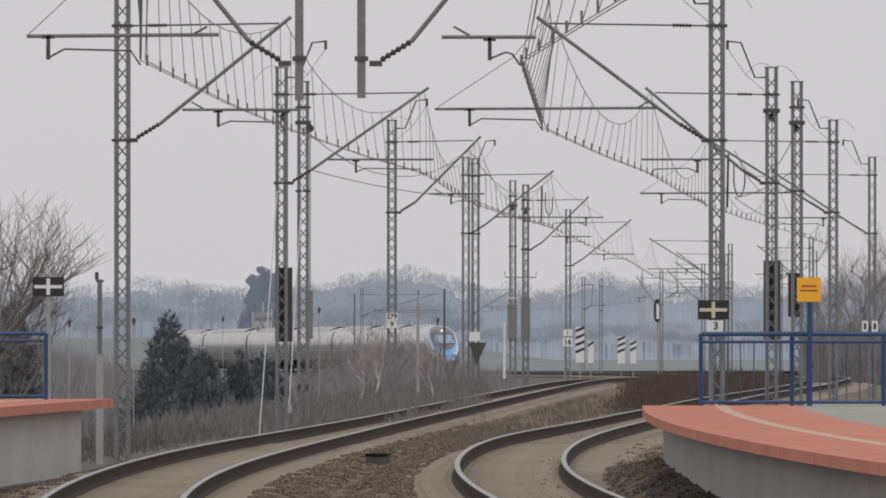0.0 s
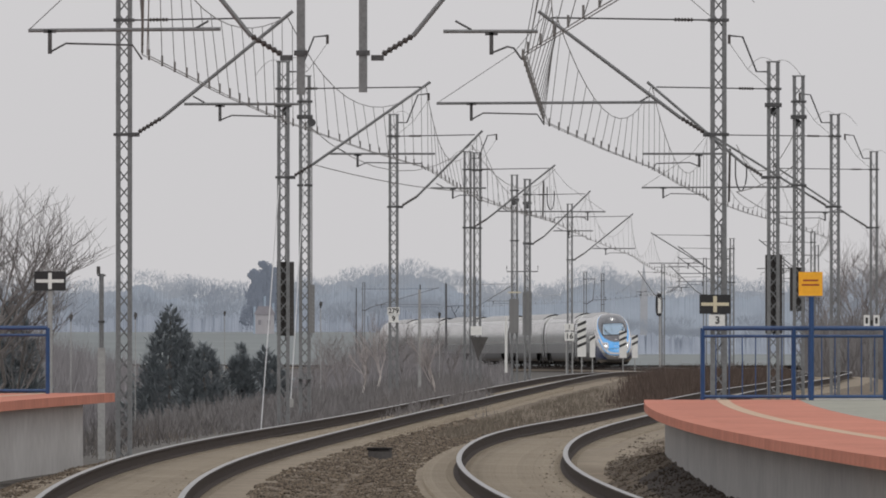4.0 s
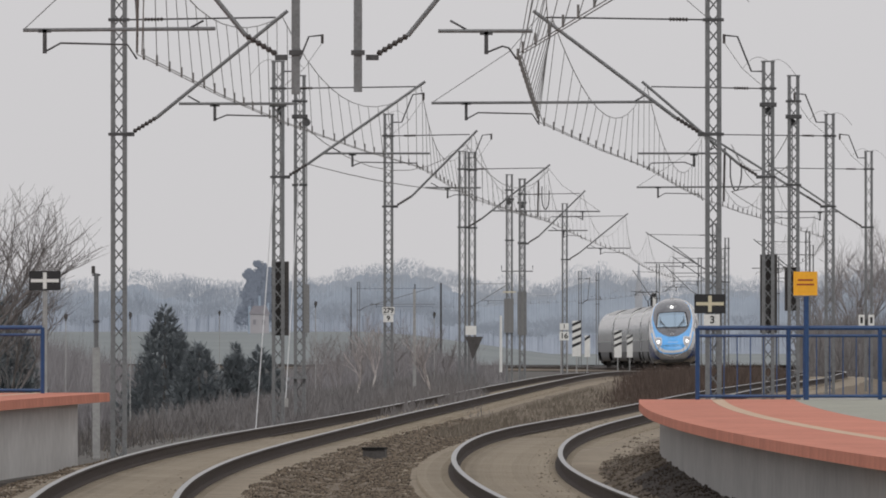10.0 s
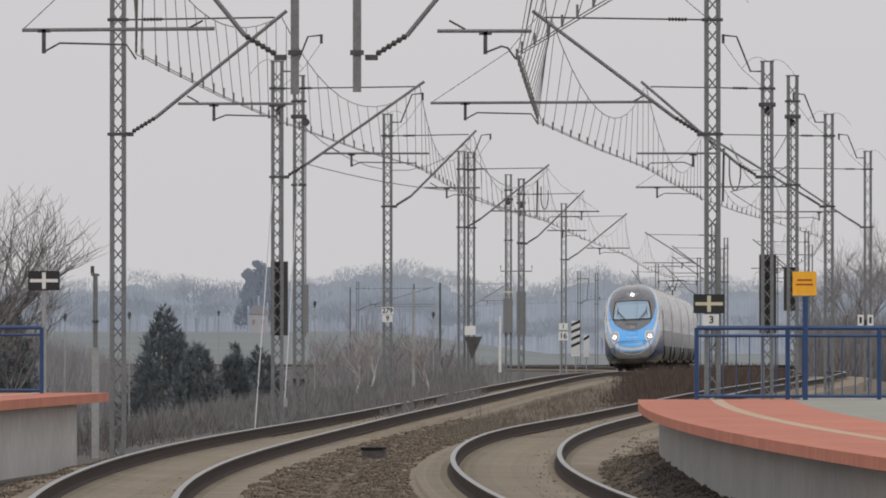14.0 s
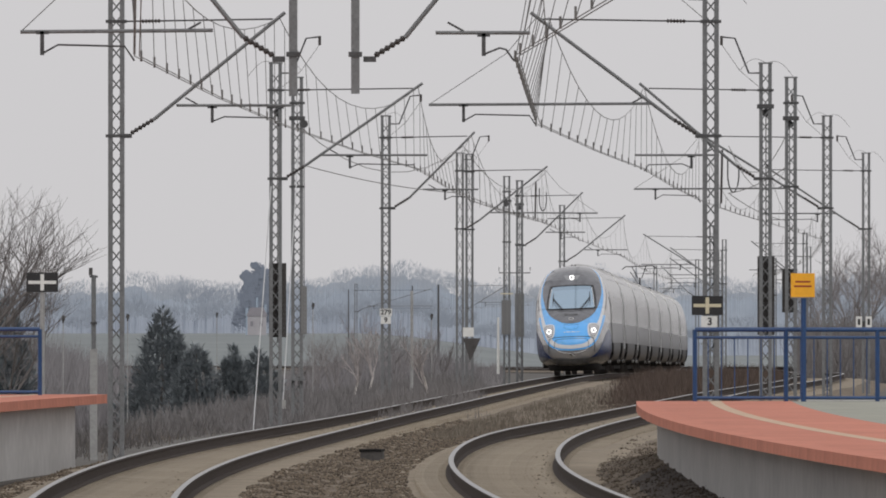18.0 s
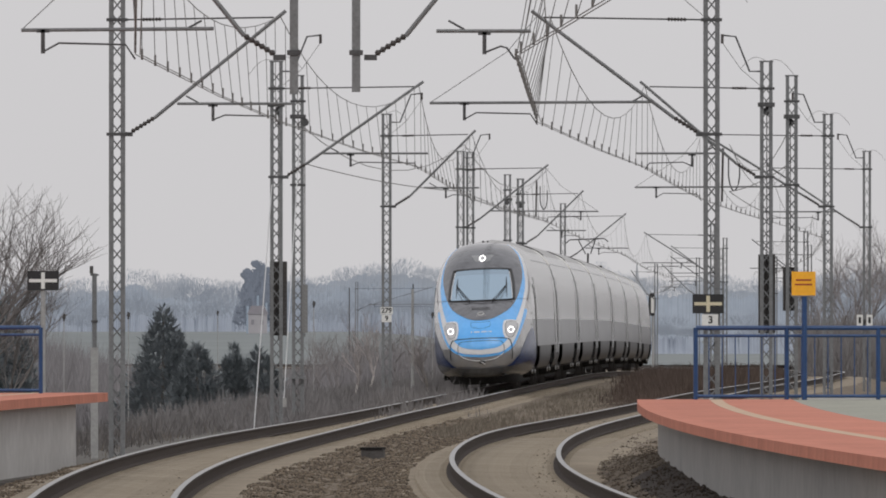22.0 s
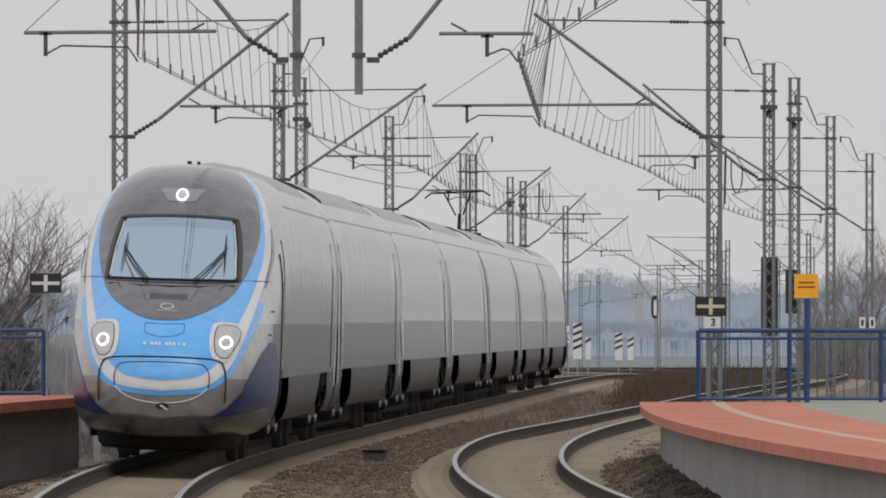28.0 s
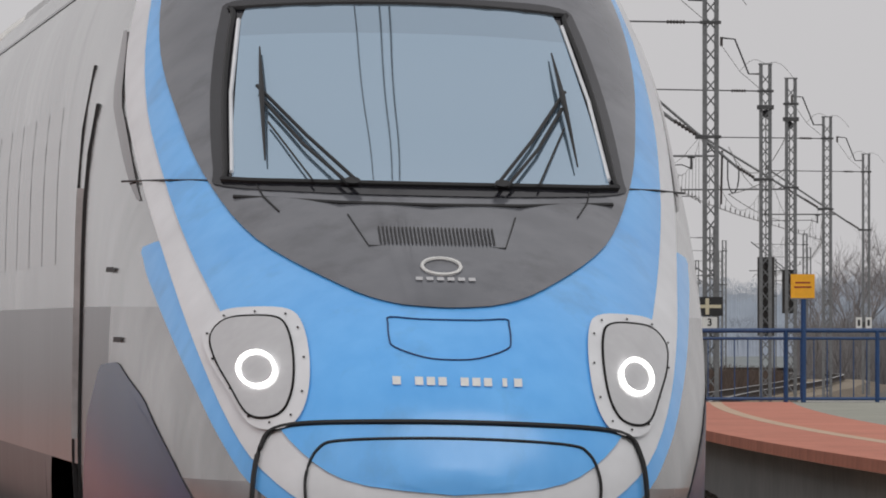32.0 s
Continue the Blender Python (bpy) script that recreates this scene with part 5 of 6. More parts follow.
    part("track_plough", MB().prism([(-0.5, 1.6, 0), (0, 1.4, 0), (0.5, 1.6, 0), (0.5, 1.9, 0), (-0.5, 1.9, 0)], (0, 0, 0.18), (0, 0, 0.42)), M["under"], t, "dark plough under the nose")
    part("roof_aerial", MB().box(-0.06, 7.5, 4.155, 0.05, 0.3, 0.07).box(0.06, 7.7, 4.155, 0.04, 0.2, 0.07), M["under"], t)
    return t


def build_mid_car():
    t = thing("train_middle_car", "silver-grey passenger train car with dark window band and bogies", "train car", group="train cars")
    car_parts(t, 0.2, LEN_MID - 0.2, (3.9, LEN_MID - 3.9), False)
    return t


def add_pantograph(t, y):
    p = part("pantograph", MB().box(0, y, 4.2, 1.1, 1.6, 0.1), M["under"], t, "raised black pantograph")
    part("lower_arm", MB().tube([(0, y - 0.6, 4.25), (0, y + 0.7, 4.75)], 0.04, 6), M["under"], p)
    part("upper_arm", MB().tube([(-0.1, y + 0.7, 4.75), (-0.35, y - 0.2, 5.32)], 0.022, 5).tube([(0.1, y + 0.7, 4.75), (0.35, y - 0.2, 5.32)], 0.022, 5), M["under"], p)
    part("collector_head", MB().tube([(-0.85, y - 0.2, 5.2), (-0.68, y - 0.2, 5.33), (0.68, y - 0.2, 5.33), (0.85, y - 0.2, 5.2)], 0.025, 6).tube([(-0.55, y + 0.1, 5.33), (0.55, y + 0.1, 5.33)], 0.025, 6), M["under"], p)
    part("insulator", MB().box(0.3, y, 4.1, 0.12, 0.12, 0.3).box(-0.3, y, 4.1, 0.12, 0.12, 0.3), M["red"], p, "reddish insulator foot")


end_car = build_end_car()
mid_car = build_mid_car()
train = [end_car, mid_car] + [copy_thing(mid_car, Matrix.Identity(4)) for _ in range(4)] + [copy_thing(end_car, Matrix.Identity(4))]
add_pantograph(train[4], 24.0)


# ---- signs and small line-side things ----
def letters(text, size, material, parent, m, name="lettering"):
    """Raised letters as a mesh part, standing upright and facing the viewer."""
    cu = bpy.data.curves.new(name, "FONT")
    cu.body, cu.size, cu.align_x, cu.align_y, cu.extrude = text, size, "CENTER", "CENTER", 0.002
    cu.offset = size * 0.025
    tmp = bpy.data.objects.new("tmp", cu)
    me = bpy.data.meshes.new_from_object(tmp)
    bpy.data.objects.remove(tmp)
    bpy.data.curves.remove(cu)
    me.materials.clear()
    me.materials.append(material)
    return part(name, me, None, parent, m=m @ pose(0, 0, 0, 90, 0, 0))


def z_of(y, d):
    """Height of the sight line of slope (575 - y) at depth d."""
    return CAM_H + (575 - y) * d / F_LONG


def cross_board(xp, yp, d, foot, cream):
    t = thing("cross_board", "black signal board with a pale cross on a thin post", "sign", m=pose(lateral(xp, d), d, z_of(yp, d)), group="cross boards")
    w, h = 0.52, 0.32
    part("board", MB().box(0, 0, 0, w, 0.02, h), M["black"], t)
    for x0, x1 in ((-w / 2 + 0.03, -0.031), (0.031, w / 2 - 0.03)):
        part("cross_bar", MB().box((x0 + x1) / 2, -0.014, 0, x1 - x0, 0.008, 0.055), M[cream], t)
    part("cross_bar", MB().box(0, -0.014, 0, 0.06, 0.008, h - 0.05), M[cream], t)
    if foot is not None:
        zb = foot - z_of(yp, d)
        part("post", MB().tube([(0.0, 0.04, zb), (0.0, 0.04, 0.1)], 0.04, 8), M["post"], t)
    return t


cross_board(87, 500, 172, -0.7, "white")
t = cross_board(1264, 541, 173.7, None, "offwhite")
part("bracket", MB().box(0, 0.16, 0, 0.3, 0.3, 0.04), M["steel_dark"], t)
plate = part("number_plate", MB().box(0.03, 0.0, -0.27, 0.27, 0.016, 0.19), M["white"], t, "white plate with a black figure")
letters("3", 0.17, M["black"], plate, pose(0.04, -0.012, -0.27))

t = thing("kilometre_sign", "white kilometre plate in two fields on a lattice mast", "sign", m=pose(lateral(695, 281.8), 281.8, z_of(560, 281.8)))
for k, txt in ((0.105, "279"), (-0.105, "9")):
    f = part("plate", MB().box(0, 0, k, 0.33 if k > 0 else 0.27, 0.016, 0.2), M["white"], t)
    letters(txt, 0.19, M["black"], f, pose(0, -0.012, k))
t = thing("distance_sign", "small white plates with the black figure 16", "sign", m=pose(lateral(1006, 465), 464.8, z_of(598, 465)))
for k, txt, w in ((0.0, "16", 0.42), (0.42, "1", 0.4)):
    f = part("plate", MB().box(0, 0, k, w, 0.016, 0.38 if k == 0 else 0.3), M["white"], t)
    letters(txt, 0.34 if k == 0 else 0.24, M["black"], f, pose(0, -0.012, k))

for x in (-0.14, 0.14):
    part("leg", MB().tube([(x, 0.03, level(465) - 0.45 - z_of(598, 465)), (x, 0.03, 0.5)], 0.03, 6), M["post"], t)

t = thing("warning_sign", "orange-yellow notice with two dark red lines on a blue post", "sign", m=pose(lateral(1433, 150.6), 150.6, 0.76))
zc = z_of(505, 150.6) - 0.76
part("panel", MB().box(0, 0, zc, 0.345, 0.02, 0.345), M["yellow"], t)
part("rim", MB().box(0, 0.004, zc - 0.178, 0.35, 0.024, 0.012), M["greybox"], t)
for k, w in ((0.05, 0.22), (-0.015, 0.25)):
    part("line_of_writing", MB().box(0, -0.012, zc + k, w, 0.004, 0.024), M["darkred"], t, "unreadable dark red line")
part("post", MB().tube([(0.012, 0.035, 0), (0.012, 0.035, zc + 0.12)], 0.04, 10), M["blue"], t)


def striped_board(xp, d, y0, y1, wide, n):
    t = thing("striped_board", "white board with slanting black stripes on a thin post", "sign", m=pose(lateral(xp, d), d, level(d) - 0.4), group="striped boards")
    z0, z1 = z_of(y1, d) - level(d) + 0.4, z_of(y0, d) - level(d) + 0.4
    part("board", MB().box(0, 0, (z0 + z1) / 2, wide, 0.02, z1 - z0), M["white"], t)
    for k in range(n):
        z = z1 - 0.12 - k * 0.34
        part("stripe", MB().prism([(-wide / 2, -0.013, z - 0.16), (wide / 2, -0.013, z + 0.02), (wide / 2, -0.013, z + 0.16), (-wide / 2, -0.013, z - 0.02)], (0, -0.002, 0), (0, 0.002, 0)), M["black"], t)
    part("post", MB().tube([(0, 0.03, 0), (0, 0.03, z1 - 0.2)], 0.035, 6), M["post"], t)


striped_board(1028, 505, 571, 634, 0.42, 4)
striped_board(1047, 520, 597, 635, 0.27, 1)
striped_board(1101, 590, 588, 636, 0.42, 3)
striped_board(1122, 605, 596, 636, 0.34, 2)

# far light signal
d = 762
t = thing("light_signal", "far colour-light signal with white-edged black head on a post", "signal", m=pose(lateral(1165, d), d, level(d) - 0.5))
z0 = 0.5 - level(d)
part("head", MB().prism([(x, 0, z) for x, z in oval(0, z_of(542, d) + z0, 0.27, 0.85, 18, 3)], (0, -0.1, 0), (0, 0.1, 0)), M["black"], t)
part("white_strip", MB().box(0.02, -0.12, z_of(543, d) + z0, 0.22, 0.02, 1.15), M["white"], t)
part("post", MB().tube([(0.05, 0.1, 0), (0.05, 0.1, z_of(545, d) + z0)], 0.07, 8), M["post"], t)
part("ladder", MB().box(0.28, 0.1, 1.6, 0.05, 0.05, 2.6), M["steel"], t)

# pale concrete post with a small lamp head
d = 177
t = thing("concrete_post", "pale square concrete post topped by a thin pipe and lamp", "post", m=pose(lateral(178, d), d, -0.7))
part("shaft", MB().prism([(-0.062, -0.062, 0), (0.062, -0.062, 0), (0.062, 0.062, 0), (-0.062, 0.062, 0)], (0, 0, 0), (0, 0, z_of(618, d) + 0.7)), M["post"], t)
part("pipe", MB().tube([(0, 0, z_of(622, d) + 0.7), (0, 0, z_of(487, d) + 0.7)], 0.04, 8), M["steel"], t)
part("arm", MB().box(0.0, 0, z_of(490, d) + 0.7, 0.14, 0.05, 0.03), M["steel_dark"], t)
part("lamp", MB().box(-0.05, 0, z_of(481, d) + 0.7, 0.06, 0.09, 0.13), M["weight"], t, "small dark lamp head")
part("collar", MB().box(0.0, 0, z_of(572, d) + 0.7, 0.11, 0.11, 0.04), M["steel_dark"], t)

# box on the ballast
d = 167
t = thing("trackside_box", "low dark weathered cable box lying on the ballast", "box", m=pose(lateral(671, d), d, -0.34))
part("case", MB().prism([(-0.19, -0.3, 0), (0.17, -0.3, 0), (0.19, 0.3, 0), (-0.17, 0.3, 0)], (0, 0, 0), (0, 0, 0.18)), M["weight"], t)
part("lid", MB().prism([(-0.21, -0.32, 0), (0.15, -0.32, 0), (0.2, 0.32, 0), (-0.16, 0.32, 0)], (0, 0, 0.182), (0, 0, 0.22)), M["under"], t)


def guy(x0, y0, x1, y1, d):
    t = thing("guy_wire", "pale steel guy wire anchoring a mast", "guy wire", group="guy wires")
    part("rope", MB().tube([(lateral(x0, d), d, z_of(y0, d)), (lateral(x1, d), d, z_of(y1, d))], 0.013, 6), M["pearl"], t)
    part("anchor", MB().box(lateral(x0, d), d, z_of(y0, d) - 0.05, 0.12, 0.12, 0.2), M["concrete"], t)


guy(459, 780, 492, 330, 224)
guy(513, 712, 541, 250, 237)


def post(xp, d, y0, y1, r, material, label):
    t = thing("post", label, "post", m=pose(lateral(xp, d), d, 0))
    part("shaft", MB().tube([(0, 0, z_of(y1, d)), (0, 0, z_of(y0, d))], r, 8, r * 0.75), M[material], t)
    return t


post(741, 330, 515, 712, 0.055, "post", "old pale concrete post in the scrub")
t = post(894, 392, 562, 662, 0.055, "white", "thin white painted marker post")
post(742, 640, 506, 648, 0.05, "steel_dark", "slim dark pole beyond the line")
post(788, 700, 504, 640, 0.08, "steel_dark", "slim dark pole beyond the line")
post(629, 760, 512, 640, 0.05, "steel_dark", "slim dark pole beyond the line")
post(393, 420, 650, 700, 0.10, "post", "old pale concrete post in the scrub")

# Small dark insulators; the thin poles are added to carry them.
def pole_lamp(xp, yp, d):
    x, z = lateral(xp, d), z_of(yp, d)
    zg = ground_z(d, x - px(d)) - 0.1
    t = thing("pole_lamp", "small dark insulator on an added thin grey pole in the scrub", "lamp", m=pose(x, d, zg), group="pole lamps")
    part("pole", MB().tube([(0, 0, 0), (0, 0, z - zg)], 0.016, 6), M["post"], t)
    part("head", MB().prism([(-0.05, 0, z - zg - 0.03), (0.045, 0, z - zg - 0.06), (0.06, 0, z - zg + 0.06), (-0.02, 0, z - zg + 0.10)], (0, -0.05, 0), (0, 0.05, 0)), M["weight"], t)
    part("stem", MB().tube([(0, 0, z - zg - 0.12), (0, 0, z - zg)], 0.03, 6), M["weight"], t)


for xp, yp, d in ((124, 564, 290), (238, 561, 300), (396, 557, 420), (566, 541, 330), (776, 560, 350)):
    pole_lamp(xp, yp, d)

# pennant and plate on the double mast
d = 342.6
t = thing("pennant_sign", "dark triangular pennant below a small white plate", "sign", m=pose(lateral(840, d), d, 0))
za, zb = z_of(599, d), z_of(640, d)
part("bracket", MB().box(0, 1.25, za - 0.1, 0.1, 2.5, 0.04), M["steel_dark"], t)
part("triangle", MB().prism([(-0.16, 0, za), (0.42, 0, za), (0.08, 0, zb)], (0, -0.01, 0), (0, 0.01, 0)), M["weight"], t)
part("plate", MB().box(0.02, 0, z_of(588, d), 0.36, 0.02, 0.3, pose(0, 0, 0)), M["white"], t)
d = 342.5
t = thing("number_plates", "two small white number plates on a mast", "sign", m=pose(lateral(1541, d), d, z_of(570, d)))
for x in (-0.16, 0.16):
    q = part("plate", MB().box(x, 0, 0, 0.2, 0.016, 0.36), M["white"], t)
    part("figure", MB().box(x, -0.012, 0, 0.08, 0.004, 0.2), M["black"], q)
part("bracket", MB().box(0, 0.3, 0, 0.3, 0.6, 0.04), M["steel_dark"], t)


# ---- vegetation and distance ----
def blade(mb, p, lean, h, w, rng):
    a = rng.uniform(0, 6.28)
    tip = (p[0] + lean * math.cos(a) * h, p[1] + lean * math.sin(a) * h, p[2] + h)
    o = len(mb.v)
    mb.v += [(p[0] - w, p[1], p[2]), (p[0] + w, p[1], p[2]), tip]
    mb.f.append((o, o + 1, o + 2))


def build_weeds():
    rng = random.Random(11)
    mb = MB()
    for i in range(17000):
        d = rng.uniform(262, 425)
        u0 = ramp(d, (262, 4.3), (300, 3.5), (330, 3.0), (370, 2.1), (420, 1.2)) + 1.1 * noise.noise((d * 0.3, 0, 5)) + rng.gauss(0, 0.35)
        u = rng.uniform(u0, gap(d) - 1.5)
        k = 0.5 + 0.5 * noise.noise((d * 0.07, u * 0.8, 5))
        h = (0.32 + 0.6 * k) * rng.uniform(0.4, 1.2) * ramp(d, (262, 0.4), (300, 1.0), (420, 1.0)) * min(1.0, 0.2 + (u - u0) / 1.6)
        blade(mb, on_track(d, u, -0.34), 0.35, h, rng.uniform(0.008, 0.022), rng)
    o = part("dead_weeds", mb, M["weedblades"])
    tagged(o, "dense dark brown dead weeds between the tracks", "weeds", kind="stuff")
    mb = MB()
    for i in range(5200):
        d = rng.uniform(196, 330)
        u = 1.9 + (gap(d) - 3.6) * rng.random() ** 2.2
        if noise.noise((d * 0.12, u, 2)) < -0.25:
            continue
        blade(mb, on_track(d, u, -0.34), 0.4, rng.uniform(0.06, 0.28), rng.uniform(0.006, 0.014), rng)
    for i in range(500):
        d = rng.uniform(150, 330)
        blade(mb, on_track(d, rng.uniform(-6, -2.9), -0.5), 0.4, rng.uniform(0.05, 0.25), rng.uniform(0.006, 0.012), rng)
    o = part("dry_grass", mb, M["tanblades"])
    tagged(o, "sparse tufts of dry tan grass on the ballast edge", "grass", kind="stuff")


build_weeds()


def build_verge():
    """Weeds and low scrub on the slope beside the first track."""
    rng = random.Random(17)
    mb = MB()
    for i in range(14000):
        d = rng.uniform(166, 330)
        u = -3.3 - 6.5 * rng.random() ** 0.8
        k = 0.6 + 0.5 * noise.noise((d * 0.15, u * 0.5, 8))
        z = ground_z(d, u) - 0.03
        blade(mb, (px(d) + u, d, z), 0.45, k * rng.uniform(0.15, 0.75) * min(1.0, 0.35 + (-u - 3.3) / 2.5), rng.uniform(0.008, 0.018), rng)
    tagged(part("verge_weeds", mb, M["vergeblades"]), "low grey-brown dead weeds on the slope beside the track", "weeds", kind="stuff")


build_verge()


def branch(mb, p, v, length, r, depth, rng, up=0.25, spread=0.65, twigs=None):
    """Grows a bare limb with forks; twigs go to their own mesh."""
    n = 4
    pts = [p]
    for i in range(n):
        v = (v + Vector((rng.gauss(0, 0.10), rng.gauss(0, 0.10), rng.gauss(0, 0.07) + up * 0.12))).normalized()
        pts.append(pts[-1] + v * length / n)
    target = twigs if (twigs is not None and r < 0.03) else mb
    target.tube(pts, r, 5 if r > 0.03 else 3, r * 0.6, cap=False)
    if depth:
        for k in range(rng.choice((3, 4))):
            q = pts[rng.randint(2, n)] if k else pts[-1]
            a = rng.uniform(0, 6.28)
            side = Vector((math.cos(a), math.sin(a), rng.uniform(-0.1, 0.5)))
            branch(mb, q, (v + side * spread * rng.uniform(0.6, 1.2)).normalized(), length * rng.uniform(0.55, 0.8), r * 0.55, depth - 1, rng, up, spread, twigs)


def bare_tree(x, d, z, height, seed, r=0.14, material="bark", twig="twig", depth=4, lean=(0, 0), spread=0.65, up=0.3, label="bare leafless tree with a spreading crown of thin twigs"):
    rng = random.Random(seed)
    t = thing("bare_tree", label, "tree", m=pose(x, d, z), group="bare trees")
    tr, tw = MB(), MB()
    branch(tr, Vector((0, 0, 0)), Vector((lean[0], lean[1], 1)).normalized(), height * 0.36, r, depth, rng, up, spread, tw)
    part("trunk", tr, M[material], t)
    if tw.v:
        part("twig_crown", tw, M[twig], t)
    return t


def conifer(x, d, z, height, width, seed):
    """Spruce: trunk and tiers of drooping sprays."""
    rng = random.Random(seed)
    t = thing("spruce_tree", "spruce with ragged drooping branches, needles coloured haze grey", "tree", m=pose(x, d, z), group="spruce trees")
    part("trunk", MB().tube([(0, 0, 0), (0, 0, height * 0.97)], width * 0.05, 6, 0.01), M["bark"], t)
    mb = MB()
    n = int(420 * height)
    for i in range(n):
        k = 1 - rng.random() ** 0.55
        zz = height * (0.04 + 0.96 * k)
        a = rng.uniform(0, 6.28)
        uneven = 1 + 0.28 * noise.noise((math.cos(a) * 1.3 + seed, math.sin(a) * 1.3, zz * 1.4))
        reach = width / 2 * min(1.0, 1.15 * (1 - k) ** 0.68) * rng.uniform(0.75, 1.1) * uneven + 0.04
        c, s = math.cos(a), math.sin(a)
        droop = rng.uniform(0.0, 0.3) * reach
        # a spray of small needles along the branch
        for j in range(7):
            f = rng.uniform(0.3, 1.0) ** 0.7
            px_, py_, pz_ = c * reach * f, s * reach * f, zz - droop * f + rng.uniform(-0.05, 0.07)
            w, l = rng.uniform(0.02, 0.05), rng.uniform(0.08, 0.22)
            b = a + rng.uniform(-1.2, 1.2)
            o = len(mb.v)
            mb.v += [(px_ - w * math.sin(b), py_ + w * math.cos(b), pz_), (px_ + w * math.sin(b), py_ - w * math.cos(b), pz_), (px_ + l * math.cos(b), py_ + l * math.sin(b), pz_ + rng.uniform(0.0, 0.2))]
            mb.f.append((o, o + 1, o + 2))
    part("crown", mb, M["needles"], t, "needle sprays greyed in colour for haze")
    return t


def plant(xp, d, ytop):
    """Stands a tree on the ground with its top on a sight line."""
    x = lateral(xp, d)
    z = ground_z(d, x - px(d)) - 0.05
    return x, z, z_of(ytop, d) - z


for xp, d, yt, w, sd in ((300, 330, 545, 3.0, 1), (360, 325, 608, 2.3, 2), (424, 340, 614, 1.5, 3), (468, 345, 617, 2.4, 4), (20, 260, 525, 2.4, 5), (-40, 300, 540, 2.4, 7), (325, 336, 590, 1.9, 8), (448, 350, 640, 2.2, 9)):
    x, z, h = plant(xp, d, yt)
    conifer(x, d, z, h, w, sd)

for xp, d, yt, sd, r, lean in ((-165, 232, 345, 21, 0.10, 0.5), (-125, 246, 360, 22, 0.085, 0.55), (-60, 240, 420, 23, 0.06, 0.5), (-60, 236, 350, 24, 0.075, 0.15)):
    x, z, h = plant(xp, d, yt)
    bare_tree(x, d, z, h * 1.08, sd, r, lean=(lean, 0), depth=5, spread=0.95, up=0.55)
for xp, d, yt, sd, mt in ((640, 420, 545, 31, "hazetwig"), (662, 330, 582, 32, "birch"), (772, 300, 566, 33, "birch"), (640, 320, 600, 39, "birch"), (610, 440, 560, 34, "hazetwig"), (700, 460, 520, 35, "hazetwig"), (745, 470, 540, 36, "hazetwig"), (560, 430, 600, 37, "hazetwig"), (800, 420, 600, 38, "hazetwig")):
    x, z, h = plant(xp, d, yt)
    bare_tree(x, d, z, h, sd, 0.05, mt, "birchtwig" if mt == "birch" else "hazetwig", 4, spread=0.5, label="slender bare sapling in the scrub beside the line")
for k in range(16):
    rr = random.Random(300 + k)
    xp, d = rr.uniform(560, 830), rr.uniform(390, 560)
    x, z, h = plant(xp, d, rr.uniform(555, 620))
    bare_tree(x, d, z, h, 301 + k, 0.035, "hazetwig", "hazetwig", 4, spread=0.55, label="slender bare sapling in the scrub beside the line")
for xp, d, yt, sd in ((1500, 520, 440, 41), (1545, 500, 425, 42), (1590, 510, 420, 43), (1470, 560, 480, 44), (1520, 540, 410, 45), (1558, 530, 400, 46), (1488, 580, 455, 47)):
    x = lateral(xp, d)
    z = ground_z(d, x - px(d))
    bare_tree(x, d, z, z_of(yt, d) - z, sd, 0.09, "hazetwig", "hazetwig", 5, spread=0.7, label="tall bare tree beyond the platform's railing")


def brush(name, label, n, place, hmin, hmax, w, material, seed):
    """Leafless scrub: many thin slanting twigs."""
    rng = random.Random(seed)
    mb = MB()
    for i in range(n):
        x, d, k = place(rng)
        z = ground_z(d, x - px(d)) - 0.1
        h = k * rng.uniform(hmin, hmax)
        for j in range(4):
            a, l = rng.uniform(0, 6.28), rng.uniform(0.1, 0.45)
            b = Vector((x + rng.uniform(-0.3, 0.3), d, z + h * rng.uniform(0, 0.5)))
            e = b + Vector((math.cos(a) * l * h * 0.6, math.sin(a) * l * h * 0.6, h * rng.uniform(0.3, 0.6)))
            o = len(mb.v)
            mb.v += [(b.x - w, b.y, b.z), (b.x + w, b.y, b.z), tuple(e)]
            mb.f.append((o, o + 1, o + 2))
    tagged(part(name, mb, M[material]), label, "scrub", kind="stuff")


def valley(rng):
    d = rng.uniform(222, 420)
    xp = rng.uniform(-60, 860)
    return lateral(xp, d), d, (0.7 + 0.5 * noise.noise((xp * 0.012, d * 0.03, 7))) * ramp(d, (222, 0.5), (270, 1.0), (420, 1.0))


def left_thicket(rng):
    d = rng.uniform(440, 640)
    xp = rng.uniform(-80, 290) if rng.random() < 0.62 else rng.uniform(520, 850)
    top = ramp(xp, (-80, 540), (60, 560), (180, 600), (290, 640), (520, 640), (640, 590), (760, 585), (850, 620)) + 14 * noise.noise((xp * 0.03, d * 0.05, 4))
    x = lateral(xp, d)
    return x, d, max(0.4, (z_of(top, d) - ground_z(d, x - px(d))) / 1.1)


def far_hedge(rng):
    d = rng.uniform(700, 850)
    xp = rng.uniform(-60, 900)
    return lateral(xp, d), d, 0.8 + 0.4 * noise.noise((xp * 0.01, 3, 7))


def right_scrub(rng):
    d = rng.uniform(470, 640)
    xp = rng.uniform(1430, 1640)
    return lateral(xp, d), d, 1.0


